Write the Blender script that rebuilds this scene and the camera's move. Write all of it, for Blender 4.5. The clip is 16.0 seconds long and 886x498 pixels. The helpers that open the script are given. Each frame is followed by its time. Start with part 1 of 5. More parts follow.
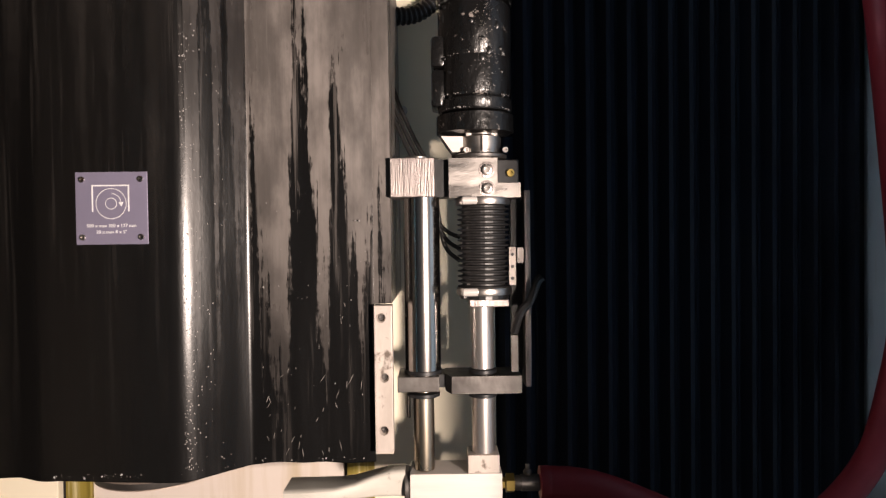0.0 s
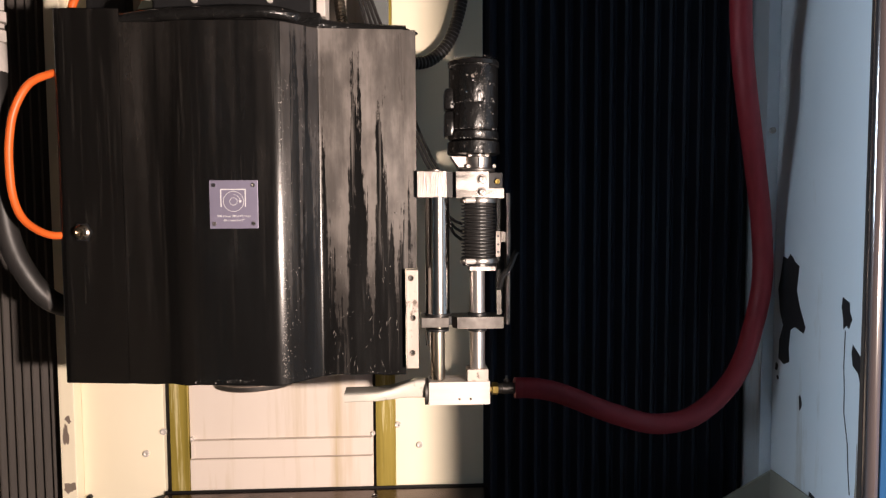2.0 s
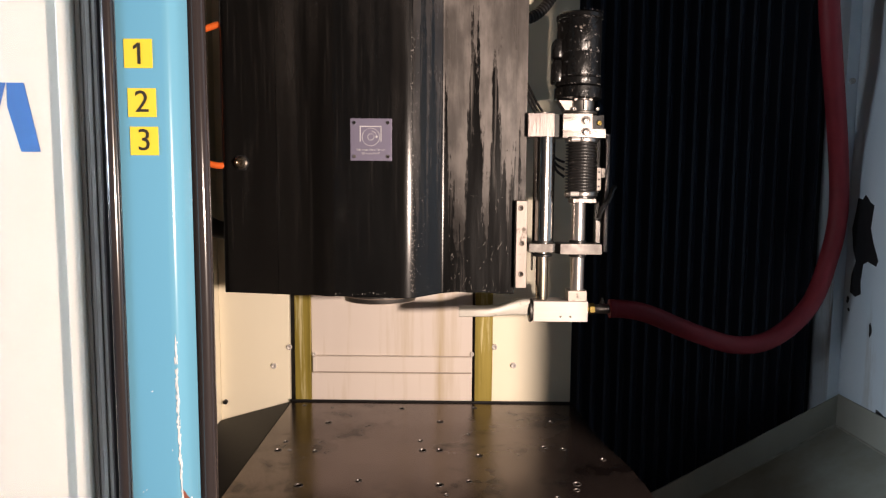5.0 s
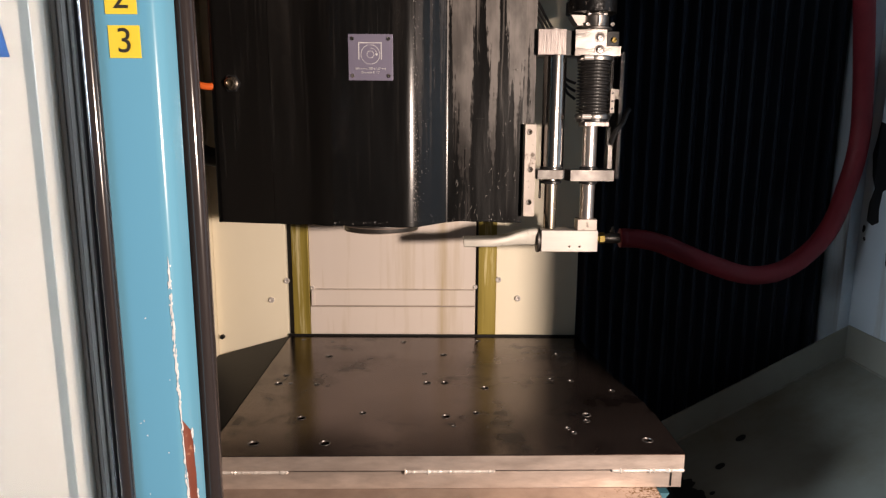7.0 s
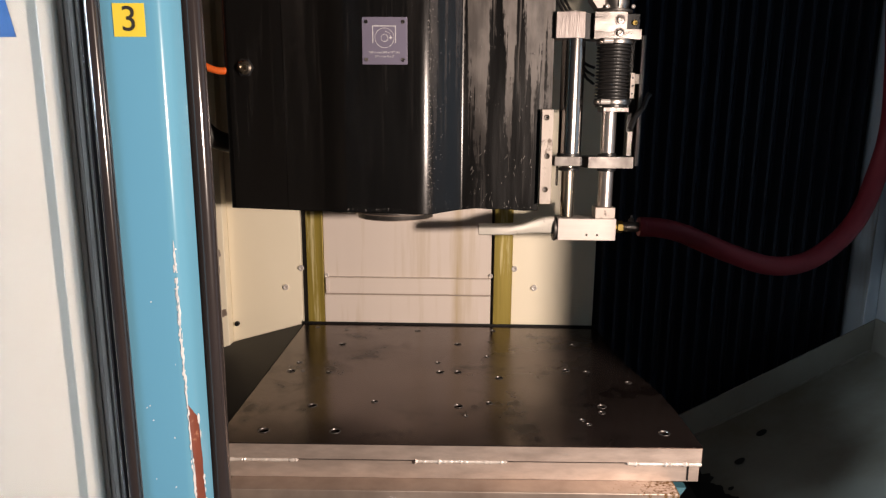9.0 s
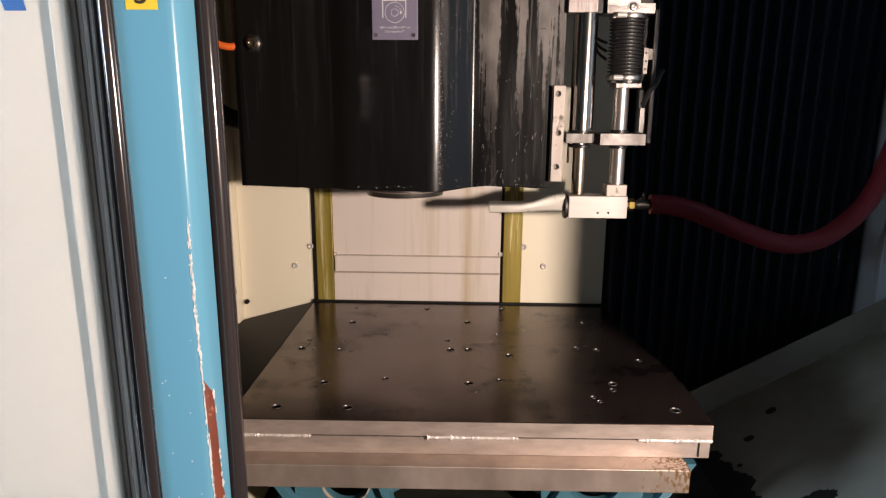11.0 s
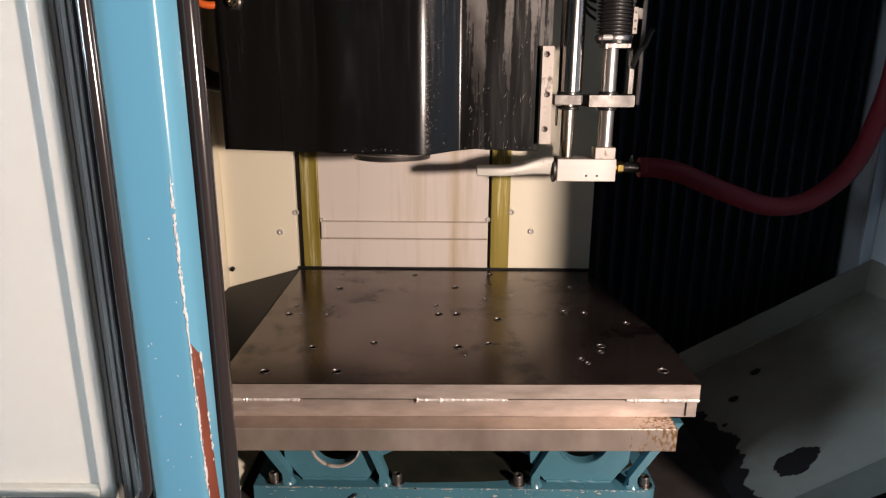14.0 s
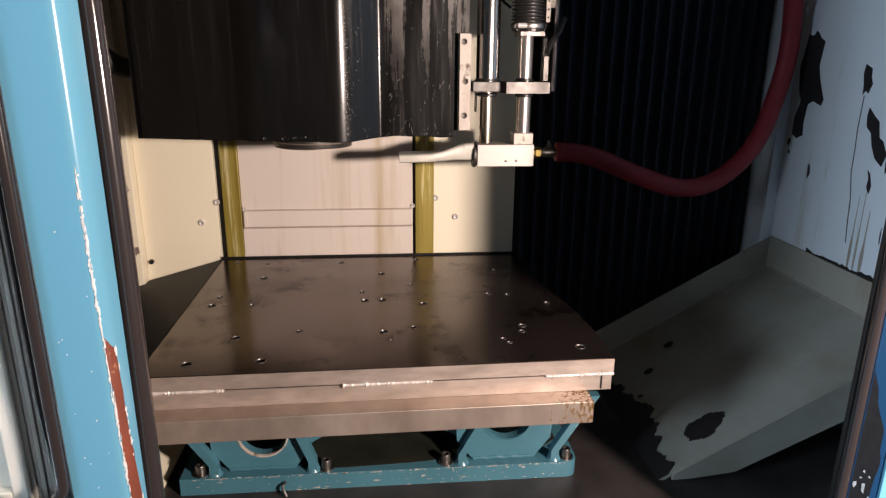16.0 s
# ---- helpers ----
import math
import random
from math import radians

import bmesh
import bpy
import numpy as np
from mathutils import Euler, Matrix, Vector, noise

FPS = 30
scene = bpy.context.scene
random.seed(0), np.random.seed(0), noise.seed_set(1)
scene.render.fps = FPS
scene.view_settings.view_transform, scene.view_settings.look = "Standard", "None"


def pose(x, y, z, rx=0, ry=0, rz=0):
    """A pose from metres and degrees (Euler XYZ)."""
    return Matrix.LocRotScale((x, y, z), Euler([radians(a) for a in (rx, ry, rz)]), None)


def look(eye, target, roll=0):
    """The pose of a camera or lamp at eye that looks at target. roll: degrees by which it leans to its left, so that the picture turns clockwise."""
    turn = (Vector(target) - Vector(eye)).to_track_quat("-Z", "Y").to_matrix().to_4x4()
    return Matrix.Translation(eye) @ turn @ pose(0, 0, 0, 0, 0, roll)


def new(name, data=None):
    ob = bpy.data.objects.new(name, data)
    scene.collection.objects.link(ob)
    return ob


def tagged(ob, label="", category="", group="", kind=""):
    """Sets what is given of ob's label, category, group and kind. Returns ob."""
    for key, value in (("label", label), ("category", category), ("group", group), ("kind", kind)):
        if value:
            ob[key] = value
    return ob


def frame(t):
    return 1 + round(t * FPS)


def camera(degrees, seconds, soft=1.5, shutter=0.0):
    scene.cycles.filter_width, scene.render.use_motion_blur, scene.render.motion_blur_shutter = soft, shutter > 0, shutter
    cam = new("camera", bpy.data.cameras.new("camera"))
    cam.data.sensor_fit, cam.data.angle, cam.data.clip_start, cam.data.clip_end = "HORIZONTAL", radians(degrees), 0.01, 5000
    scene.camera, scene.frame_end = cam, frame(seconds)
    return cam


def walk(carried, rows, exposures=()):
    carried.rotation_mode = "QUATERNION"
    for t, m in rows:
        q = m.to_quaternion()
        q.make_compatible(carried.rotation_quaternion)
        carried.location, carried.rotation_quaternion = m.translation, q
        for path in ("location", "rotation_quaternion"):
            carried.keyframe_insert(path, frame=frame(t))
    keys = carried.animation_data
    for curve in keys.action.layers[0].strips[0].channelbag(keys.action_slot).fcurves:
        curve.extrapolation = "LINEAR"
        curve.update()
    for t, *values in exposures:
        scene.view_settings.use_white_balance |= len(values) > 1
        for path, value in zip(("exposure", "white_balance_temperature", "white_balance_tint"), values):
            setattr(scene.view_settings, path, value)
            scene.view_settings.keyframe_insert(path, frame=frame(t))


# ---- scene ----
cam = camera(67.9, 16.0, 1.3)
PATH = [
    (0, (0.024, -0.02, 1.496), (0.036, 1.979, 1.458), -0.7),
    (0.5, (0.02, -0.092, 1.503), (0.051, 1.906, 1.439), -0.6),
    (1, (0.013, -0.166, 1.502), (0.052, 1.832, 1.422), -0.7),
    (1.5, (-0.01, -0.236, 1.52), (0.067, 1.759, 1.411), -0.4),
    (2, (-0.03, -0.324, 1.516), (0.067, 1.67, 1.397), -0.3),
    (2.5, (-0.052, -0.398, 1.518), (0.045, 1.595, 1.391), -0.1),
    (3, (-0.062, -0.413, 1.513), (0.003, 1.583, 1.401), -0.1),
    (3.5, (-0.058, -0.424, 1.514), (0.022, 1.572, 1.409), -0.1),
    (4, (-0.071, -0.436, 1.508), (0.046, 1.559, 1.417), 0.4),
    (4.5, (-0.115, -0.452, 1.484), (-0.025, 1.544, 1.379), 0.5),
    (5, (-0.145, -0.452, 1.453), (-0.161, 1.539, 1.266), 0.4),
    (5.2, (-0.155, -0.448, 1.444), (-0.18, 1.538, 1.211), 0.5),
    (7.3, (-0.164, -0.401, 1.421), (-0.153, 1.566, 1.054), 0.3),
    (7.5, (-0.163, -0.397, 1.418), (-0.168, 1.567, 1.045), 0.2),
    (8, (-0.157, -0.397, 1.42), (-0.188, 1.565, 1.032), 0.2),
    (8.5, (-0.155, -0.396, 1.418), (-0.203, 1.565, 1.031), 0.3),
    (9, (-0.155, -0.395, 1.418), (-0.207, 1.566, 1.03), 0.4),
    (11.5, (-0.164, -0.393, 1.413), (-0.232, 1.551, 0.948), 0.3),
    (12, (-0.161, -0.394, 1.412), (-0.226, 1.547, 0.935), 0.2),
    (12.5, (-0.152, -0.392, 1.411), (-0.201, 1.548, 0.926), 0.2),
    (13, (-0.157, -0.392, 1.409), (-0.18, 1.546, 0.914), 0.4),
    (13.5, (-0.168, -0.392, 1.404), (-0.204, 1.543, 0.898), 0.5),
    (14, (-0.167, -0.388, 1.402), (-0.188, 1.54, 0.87), 0.3),
    (14.5, (-0.168, -0.391, 1.398), (-0.124, 1.53, 0.843), 0.6),
    (15, (-0.159, -0.391, 1.397), (-0.05, 1.521, 0.82), 0.6),
    (15.5, (-0.154, -0.397, 1.402), (-0.005, 1.51, 0.82), 0.6),
    (16, (-0.154, -0.401, 1.404), (0.028, 1.507, 0.835), 0.5),
]
EXPOSURES = ((0, 0.33, 6650, 11), (1.5, 0.42, 6750, 12), (3, 0.55, 6900, 13), (4.0, 0.52, 6950, 13), (4.5, 0.48, 6950, 13.5), (5, 0.12, 6950, 13), (7.5, -0.18, 6900, 12), (9, -0.23, 6850, 12),
             (12, -0.23, 6650, 11.5), (14, -0.26, 6650, 12), (15, -0.2, 6650, 12), (16, -0.1, 6600, 12))
walk(cam, [(t, look(eye, target, roll)) for t, eye, target, roll in PATH], EXPOSURES)

# ---- light ----
world = bpy.data.worlds.new("world")
scene.world = world
world.use_nodes = True
world.node_tree.nodes["Background"].inputs[0].default_value = (0.55, 0.62, 0.72, 1)
world.node_tree.nodes["Background"].inputs[1].default_value = 0.05


def area(name, eye, target, size, power, colour, shape="DISK", size_y=None):
    lamp = bpy.data.lights.new(name, "AREA")
    lamp.shape, lamp.size, lamp.energy, lamp.color = shape, size, power, colour
    if size_y:
        lamp.size_y = size_y
    ob = new(name, lamp)
    ob.matrix_world = look(eye, target)
    return ob


area("work_lamp", (0.600, -0.62, 1.41), (-0.12, 0.6, 1.3), 0.085, 35, (1.0, 0.84, 0.745))
# Cool fill from an assumed, unseen source, added to light the side wall.
area("workshop_window", (-4.05, -1.45, 1.9), (0.5, 0.5, 1.3), 1.1, 168, (0.64, 0.82, 1.0), "RECTANGLE", 0.9)


# ---- materials ----
def material(name, base, rough=0.5, metal=0.0, dark=None, grain=60, stretch=(1, 1, 1), spread=0.5, bump=0.0, bump_scale=200,
             rough_var=0.0, stain=None, stain_scale=6, stain_cut=(0.55, 0.7), coat=0.0, spec=0.5, stain_stretch=(1, 1, 1), stain_rough=None, bias=None, stain_fine=0.0, fine_scale=90, fine_stretch=(1, 1, 0.3), runs=()):
    m = bpy.data.materials.new(name)
    m.use_nodes = True
    nt = m.node_tree
    n, l = nt.nodes, nt.links
    b = n["Principled BSDF"]
    b.inputs["Roughness"].default_value, b.inputs["Metallic"].default_value = rough, metal
    b.inputs["Coat Weight"].default_value = coat
    b.inputs["Coat Roughness"].default_value = 0.12
    b.inputs["Specular IOR Level"].default_value = spec
    geo = n.new("ShaderNodeTexCoord")

    def mapped(sc):
        mp = n.new("ShaderNodeMapping")
        mp.inputs["Scale"].default_value = sc
        l.new(geo.outputs["Object"], mp.inputs["Vector"])
        return mp.outputs[0]

    def noise_tex(scale, vec, detail=4, r=0.55):
        t = n.new("ShaderNodeTexNoise")
        t.inputs["Scale"].default_value, t.inputs["Detail"].default_value, t.inputs["Roughness"].default_value = scale, detail, r
        l.new(vec, t.inputs["Vector"])
        return t.outputs["Fac"]

    def ramp(fac, a, z, ca, cz):
        r = n.new("ShaderNodeValToRGB")
        r.color_ramp.elements[0].position, r.color_ramp.elements[1].position = a, z
        r.color_ramp.elements[0].color, r.color_ramp.elements[1].color = (*ca, 1), (*cz, 1)
        l.new(fac, r.inputs[0])
        return r.outputs[0]

    vec = mapped(stretch)
    f = noise_tex(grain, vec, 6)
    dark = dark or tuple(c * 0.75 for c in base)
    col = ramp(f, 0.5 - spread / 2, 0.5 + spread / 2, dark, base)
    rough_out = None
    if rough_var:
        f2 = noise_tex(grain * 0.31, vec, 5)
        rough_out = ramp(f2, 0.35, 0.65, (max(rough - rough_var, 0.03),) * 3, (min(rough + rough_var, 1),) * 3)
    if stain:
        fs = noise_tex(stain_scale, mapped(stain_stretch), 8, 0.62)
        if stain_fine:  # a second, finer scale breaks up the borders
            ff = noise_tex(fine_scale, mapped(fine_stretch), 6, 0.7)
            ma = n.new("ShaderNodeMath")
            ma.operation = "MULTIPLY_ADD"
            ma.inputs[1].default_value = stain_fine
            l.new(ff, ma.inputs[0]), l.new(fs, ma.inputs[2])
            sub = n.new("ShaderNodeMath")
            sub.operation = "SUBTRACT"
            sub.inputs[1].default_value = stain_fine / 2
            l.new(ma.outputs[0], sub.inputs[0])
            fs = sub.outputs[0]
        for ax, lo, hi, amount in bias or ():  # axis, from, to, amount: the stain grows along an axis
            sep = n.new("ShaderNodeSeparateXYZ")
            l.new(geo.outputs["Object"], sep.inputs[0])
            mr2 = n.new("ShaderNodeMapRange")
            mr2.inputs["From Min"].default_value, mr2.inputs["From Max"].default_value = lo, hi
            mr2.inputs["To Min"].default_value, mr2.inputs["To Max"].default_value = -amount, amount
            l.new(sep.outputs[ax], mr2.inputs["Value"])
            add = n.new("ShaderNodeMath")
            l.new(fs, add.inputs[0]), l.new(mr2.outputs[0], add.inputs[1])
            fs = add.outputs[0]
        for at, wide, amount in runs:  # a run-down stain round one x, half as wide as given on each side
            sep = n.new("ShaderNodeSeparateXYZ")
            l.new(geo.outputs["Object"], sep.inputs[0])
            off = n.new("ShaderNodeMath")
            off.operation = "SUBTRACT"
            l.new(sep.outputs[0], off.inputs[0])
            off.inputs[1].default_value = at
            size = n.new("ShaderNodeMath")
            size.operation = "ABSOLUTE"
            l.new(off.outputs[0], size.inputs[0])
            fall = n.new("ShaderNodeMapRange")
            fall.inputs["From Max"].default_value, fall.inputs["To Min"].default_value, fall.inputs["To Max"].default_value = wide, amount, 0.0
            l.new(size.outputs[0], fall.inputs["Value"])
            add = n.new("ShaderNodeMath")
            l.new(fs, add.inputs[0]), l.new(fall.outputs[0], add.inputs[1])
            fs = add.outputs[0]
        mask = ramp(fs, *stain_cut, (0, 0, 0), (1, 1, 1))
        mix = n.new("ShaderNodeMix")
        mix.data_type = "RGBA"
        l.new(mask, mix.inputs["Factor"])
        l.new(col, mix.inputs[6])
        mix.inputs[7].default_value = (*stain, 1)
        col = mix.outputs[2]
        if stain_rough is not None:
            mr = n.new("ShaderNodeMix")
            mr.data_type = "FLOAT"
            l.new(mask, mr.inputs[0])
            if rough_out:
                l.new(rough_out, mr.inputs[2])
            else:
                mr.inputs[2].default_value = rough
            mr.inputs[3].default_value = stain_rough
            rough_out = mr.outputs[0]
    l.new(col, b.inputs["Base Color"])
    if rough_out:
        l.new(rough_out, b.inputs["Roughness"])
    if bump:
        fb = noise_tex(bump_scale, mapped(stretch), 3)
        bp = n.new("ShaderNodeBump")
        bp.inputs["Strength"].default_value, bp.inputs["Distance"].default_value = bump, 0.002
        l.new(fb, bp.inputs["Height"])
        l.new(bp.outputs[0], b.inputs["Normal"])
    return m


M = {}


def cover_paint(name, film, low, high, width, amount, soft=0.03):
    """Wet black paint under a dried grey film: every strip of the film ends at a height of its own and thins out downwards."""
    m = bpy.data.materials.new(name)
    m.use_nodes = True
    n, l = m.node_tree.nodes, m.node_tree.links
    b = n["Principled BSDF"]
    co = n.new("ShaderNodeTexCoord").outputs["Object"]

    def num(op, x, y=None, z=None):
        q = n.new("ShaderNodeMath")
        q.operation = op
        for k, v in enumerate((x, y, z)):
            if v is None:
                continue
            if isinstance(v, (int, float)):
                q.inputs[k].default_value = v
            else:
                l.new(v, q.inputs[k])
        return q.outputs[0]

    def grain(scale, stretch, detail=4, rough=0.55):
        mp = n.new("ShaderNodeMapping")
        mp.inputs["Scale"].default_value = stretch
        l.new(co, mp.inputs["Vector"])
        t = n.new("ShaderNodeTexNoise")
        t.inputs["Scale"].default_value, t.inputs["Detail"].default_value, t.inputs["Roughness"].default_value = scale, detail, rough
        l.new(mp.outputs[0], t.inputs["Vector"])
        return t.outputs["Fac"]

    def span(v, a, z, lo=0.0, hi=1.0):
        r = n.new("ShaderNodeMapRange")
        r.interpolation_type = "SMOOTHSTEP"
        for k, q in enumerate((a, z, lo, hi)):
            r.inputs[k + 1].default_value = q
        l.new(v, r.inputs[0])
        return r.outputs[0]

    sep = n.new("ShaderNodeSeparateXYZ")
    l.new(co, sep.inputs[0])
    z = sep.outputs[2]
    column = grain(width, (1, 1, 0.012), 2, 0.5)
    fine = grain(width * 4.2, (1, 1, 0.05), 5, 0.62)
    speck = grain(170, (1, 1, 0.5), 4, 0.65)
    end = num("ADD", span(column, 0.3, 0.7, low, high), num("MULTIPLY", num("SUBTRACT", fine, 0.5), 0.62))
    end = num("ADD", end, num("MULTIPLY", num("SUBTRACT", speck, 0.5), 0.22))
    mask = span(num("SUBTRACT", z, end), -soft, soft * 1.6)
    thin = span(z, 1.28, 1.62, 0.14, 1.0)
    mask = num("MULTIPLY", num("MULTIPLY", mask, thin), num("MULTIPLY", span(fine, 0.25, 0.6, 0.75, 1.0), span(grain(19, (1, 1, 0.4), 6, 0.62), 0.36, 0.62, 0.42, 1.0)))
    streak = num("MULTIPLY", span(grain(150, (1, 1, 0.03), 5, 0.6), 0.52, 0.70), 0.55)
    mask = num("MULTIPLY", num("MAXIMUM", mask, num("MULTIPLY", streak, thin)), amount)
    mix = n.new("ShaderNodeMix")
    mix.data_type = "RGBA"
    l.new(mask, mix.inputs["Factor"])
    mix.inputs[6].default_value, mix.inputs[7].default_value = (0.0048, 0.0045, 0.0044, 1), (*film, 1)
    l.new(mix.outputs[2], b.inputs["Base Color"])
    smear = span(grain(40, (1, 1, 0.1), 4), 0.35, 0.7, 0.17, 0.27)
    b.inputs["Specular IOR Level"].default_value = 0.5
    b.inputs["Coat Weight"].default_value, b.inputs["Coat Roughness"].default_value = 0.1, 0.12
    l.new(num("MULTIPLY_ADD", mask, 0.24, smear), b.inputs["Roughness"])
    bump = n.new("ShaderNodeBump")
    bump.inputs["Strength"].default_value, bump.inputs["Distance"].default_value = 0.12, 0.002
    l.new(num("ADD", grain(60, (1, 1, 0.1), 3), num("MULTIPLY", grain(420, (1, 1, 0.5), 2), 0.22)), bump.inputs["Height"])
    l.new(bump.outputs[0], b.inputs["Normal"])
    return m


# Film colour and amount are set per cover face; the slanted one stays dark.
M["black_paint"] = cover_paint("black_paint", (0.070, 0.062, 0.057), 1.50, 1.98, 22, 0.34, 0.18)
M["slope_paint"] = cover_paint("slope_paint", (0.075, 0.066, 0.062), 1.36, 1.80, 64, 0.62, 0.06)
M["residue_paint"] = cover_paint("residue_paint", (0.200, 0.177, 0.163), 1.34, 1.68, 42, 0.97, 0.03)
M["black_part"] = material("black_part", (0.012, 0.012, 0.013), 0.38, 0, None, 60, (1, 1, 1), 0.5, 0.1, 120)
M["rubber"] = material("rubber", (0.018, 0.017, 0.017), 0.45, 0, None, 80, (1, 1, 1), 0.5, 0.15, 200)
M["rib_grey"] = material("rib_grey", (0.30, 0.285, 0.26), 0.65, 0, (0.17, 0.16, 0.145), 8, (1, 1, 0.3), 0.5, 0.1, 60)
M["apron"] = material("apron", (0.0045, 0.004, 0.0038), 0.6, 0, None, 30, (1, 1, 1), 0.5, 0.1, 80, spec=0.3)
M["seal"] = material("seal", (0.036, 0.029, 0.029), 0.17, 0, (0.028, 0.023, 0.023), 14, (1, 1, 0.3), 0.5, 0.1, 60, 0.08, coat=0.8, spec=0.8)
# Black grime; its pale specks paint in wet glints.
M["wet_grime"] = material("wet_grime", (0.008, 0.0075, 0.0075), 0.24, 0, (0.004, 0.004, 0.004), 60, (1, 1, 0.6), 0.5, 0.5, 150, 0.12,
                          stain=(0.24, 0.21, 0.19), stain_scale=60, stain_cut=(0.635, 0.68), stain_rough=0.35, stain_fine=0.35, fine_scale=260, fine_stretch=(1, 1, 0.6))
# The rare pale specks here are painted glints too.
M["wet_black"] = material("wet_black", (0.011, 0.0105, 0.0105), 0.2, 0, (0.006, 0.006, 0.006), 60, (1, 1, 1), 0.5, 0.9, 130, 0.1,
                          stain=(0.25, 0.22, 0.2), stain_scale=120, stain_cut=(0.68, 0.72), stain_rough=0.25)
M["scuff"] = material("scuff", (0.22, 0.20, 0.185), 0.5, 0, (0.10, 0.09, 0.085), 300)
# Pale base colour puts the glints of wet drops into the material.
M["droplet"] = material("droplet", (0.32, 0.30, 0.29), 0.1, 0, None, 60)
M["chrome"] = material("chrome", (0.52, 0.48, 0.45), 0.16, 1, (0.5, 0.48, 0.46), 60, (1, 1, 0.1), 0.5, 0.02, 80, 0.05)
M["satin"] = material("satin", (0.62, 0.575, 0.545), 0.32, 0.9, (0.52, 0.475, 0.45), 60, (1, 1, 0.1), 0.5, 0.03, 80, 0.05)
M["steel"] = material("steel", (0.46, 0.425, 0.40), 0.32, 1, (0.33, 0.305, 0.285), 50, (1, 1, 4), 0.5, 0.08, 120, 0.08)
M["milled"] = material("milled", (0.33, 0.295, 0.28), 0.45, 1, (0.19, 0.165, 0.158), 60, (6, 1, 0.3), 0.4, 0.25, 160, 0.08)
M["old_chrome"] = material("old_chrome", (0.5, 0.44, 0.37), 0.24, 1, (0.32, 0.27, 0.2), 60, (1, 1, 0.3), 0.5, 0.05, 100, 0.1)
M["grey_steel"] = material("grey_steel", (0.17, 0.16, 0.15), 0.4, 0.85, (0.1, 0.09, 0.085), 70, (1, 1, 1), 0.4, 0.1, 150, 0.1)
M["aluminium"] = material("aluminium", (0.68, 0.62, 0.58), 0.45, 0.12, (0.58, 0.53, 0.49), 40, (0.3, 1, 4), 0.5, 0.06, 200, 0.05)
M["worn_nozzle"] = material("worn_nozzle", (0.60, 0.57, 0.51), 0.45, 0.1, (0.44, 0.42, 0.37), 40, (0.5, 1, 1), 0.5, 0.1, 150, 0.1,
                            stain=(0.13, 0.12, 0.10), stain_scale=55, stain_cut=(0.60, 0.70), stain_fine=0.2)
M["worn_white"] = material("worn_white", (0.56, 0.50, 0.45), 0.45, 0.2, (0.36, 0.31, 0.27), 50, (1, 1, 0.3), 0.5, 0.15, 150, 0.1,
                           stain=(0.13, 0.10, 0.08), stain_scale=60, stain_cut=(0.57, 0.66), stain_fine=0.3, fine_scale=200)
M["brass"] = material("brass", (0.30, 0.22, 0.07), 0.42, 1, None, 60)
M["cream"] = material("cream", (0.83, 0.765, 0.61), 0.42, 0, (0.78, 0.70, 0.53), 5, (1, 1, 0.4), 0.6, 0.03, 200, 0.06,
                      stain=(0.42, 0.34, 0.18), stain_scale=14, stain_stretch=(1, 1, 0.12), stain_cut=(0.66, 0.85))
M["centre_sheet"] = material("centre_sheet", (0.70, 0.625, 0.565), 0.38, 0.1, (0.64, 0.565, 0.505), 10, (1, 1, 0.15), 0.6, 0.03, 200, 0.06,
                             stain=(0.46, 0.36, 0.22), stain_scale=18, stain_stretch=(1, 1, 0.06), stain_cut=(0.56, 0.80), runs=((-0.160, 0.020, 0.22), (-0.335, 0.016, 0.14), (-0.228, 0.010, 0.08)))
M["joint_grey"] = material("joint_grey", (0.36, 0.30, 0.255), 0.6, 0, (0.24, 0.20, 0.165), 60, (1, 1, 1), 0.5, 0.1, 120)
M["olive_brass"] = material("olive_brass", (0.43, 0.335, 0.075), 0.4, 0.3, (0.17, 0.13, 0.02), 110, (1, 1, 0.035), 0.6, 0.15, 200, 0.1,
                            stain=(0.66, 0.58, 0.32), stain_scale=90, stain_stretch=(1, 1, 0.05), stain_cut=(0.55, 0.66))
M["table_steel"] = material("table_steel", (0.150, 0.114, 0.102), 0.2, 0.85, (0.090, 0.066, 0.060), 9, (1, 1, 1), 0.6, 0.04, 240, 0.08,
                            stain=(0.040, 0.029, 0.027), stain_scale=11, stain_cut=(0.53, 0.66), stain_rough=0.30, stain_fine=0.35, fine_scale=45, fine_stretch=(1, 1, 1))
M["table_edge"] = material("table_edge", (0.70, 0.585, 0.515), 0.48, 0.78, (0.46, 0.375, 0.325), 30, (1, 1, 3), 0.5, 0.1, 140, 0.08)
M["slab_steel"] = material("slab_steel", (0.50, 0.41, 0.35), 0.52, 0.72, (0.32, 0.255, 0.215), 26, (1, 1, 0.6), 0.5, 0.1, 120, 0.08,
                           stain=(0.17, 0.095, 0.035), stain_scale=260, stain_stretch=(1, 1, 0.55), stain_cut=(0.60, 0.74), bias=((0, -0.05, 0.112, 0.20),), stain_rough=0.8)
M["rust"] = material("rust", (0.34, 0.19, 0.06), 0.8, 0.1, (0.1, 0.06, 0.035), 120, (1, 1, 1), 0.35, 0.4, 200)
M["weld"] = material("weld", (0.80, 0.73, 0.67), 0.26, 0.3, None, 160, (1, 1, 1), 0.5, 0.5, 200)
M["teal"] = material("teal", (0.060, 0.170, 0.220), 0.3, 0, (0.040, 0.118, 0.155), 10, (1, 1, 1), 0.5, 0.06, 60, 0.08,
                     stain=(0.45, 0.5, 0.42), stain_scale=70, stain_cut=(0.69, 0.72), stain_rough=0.6)
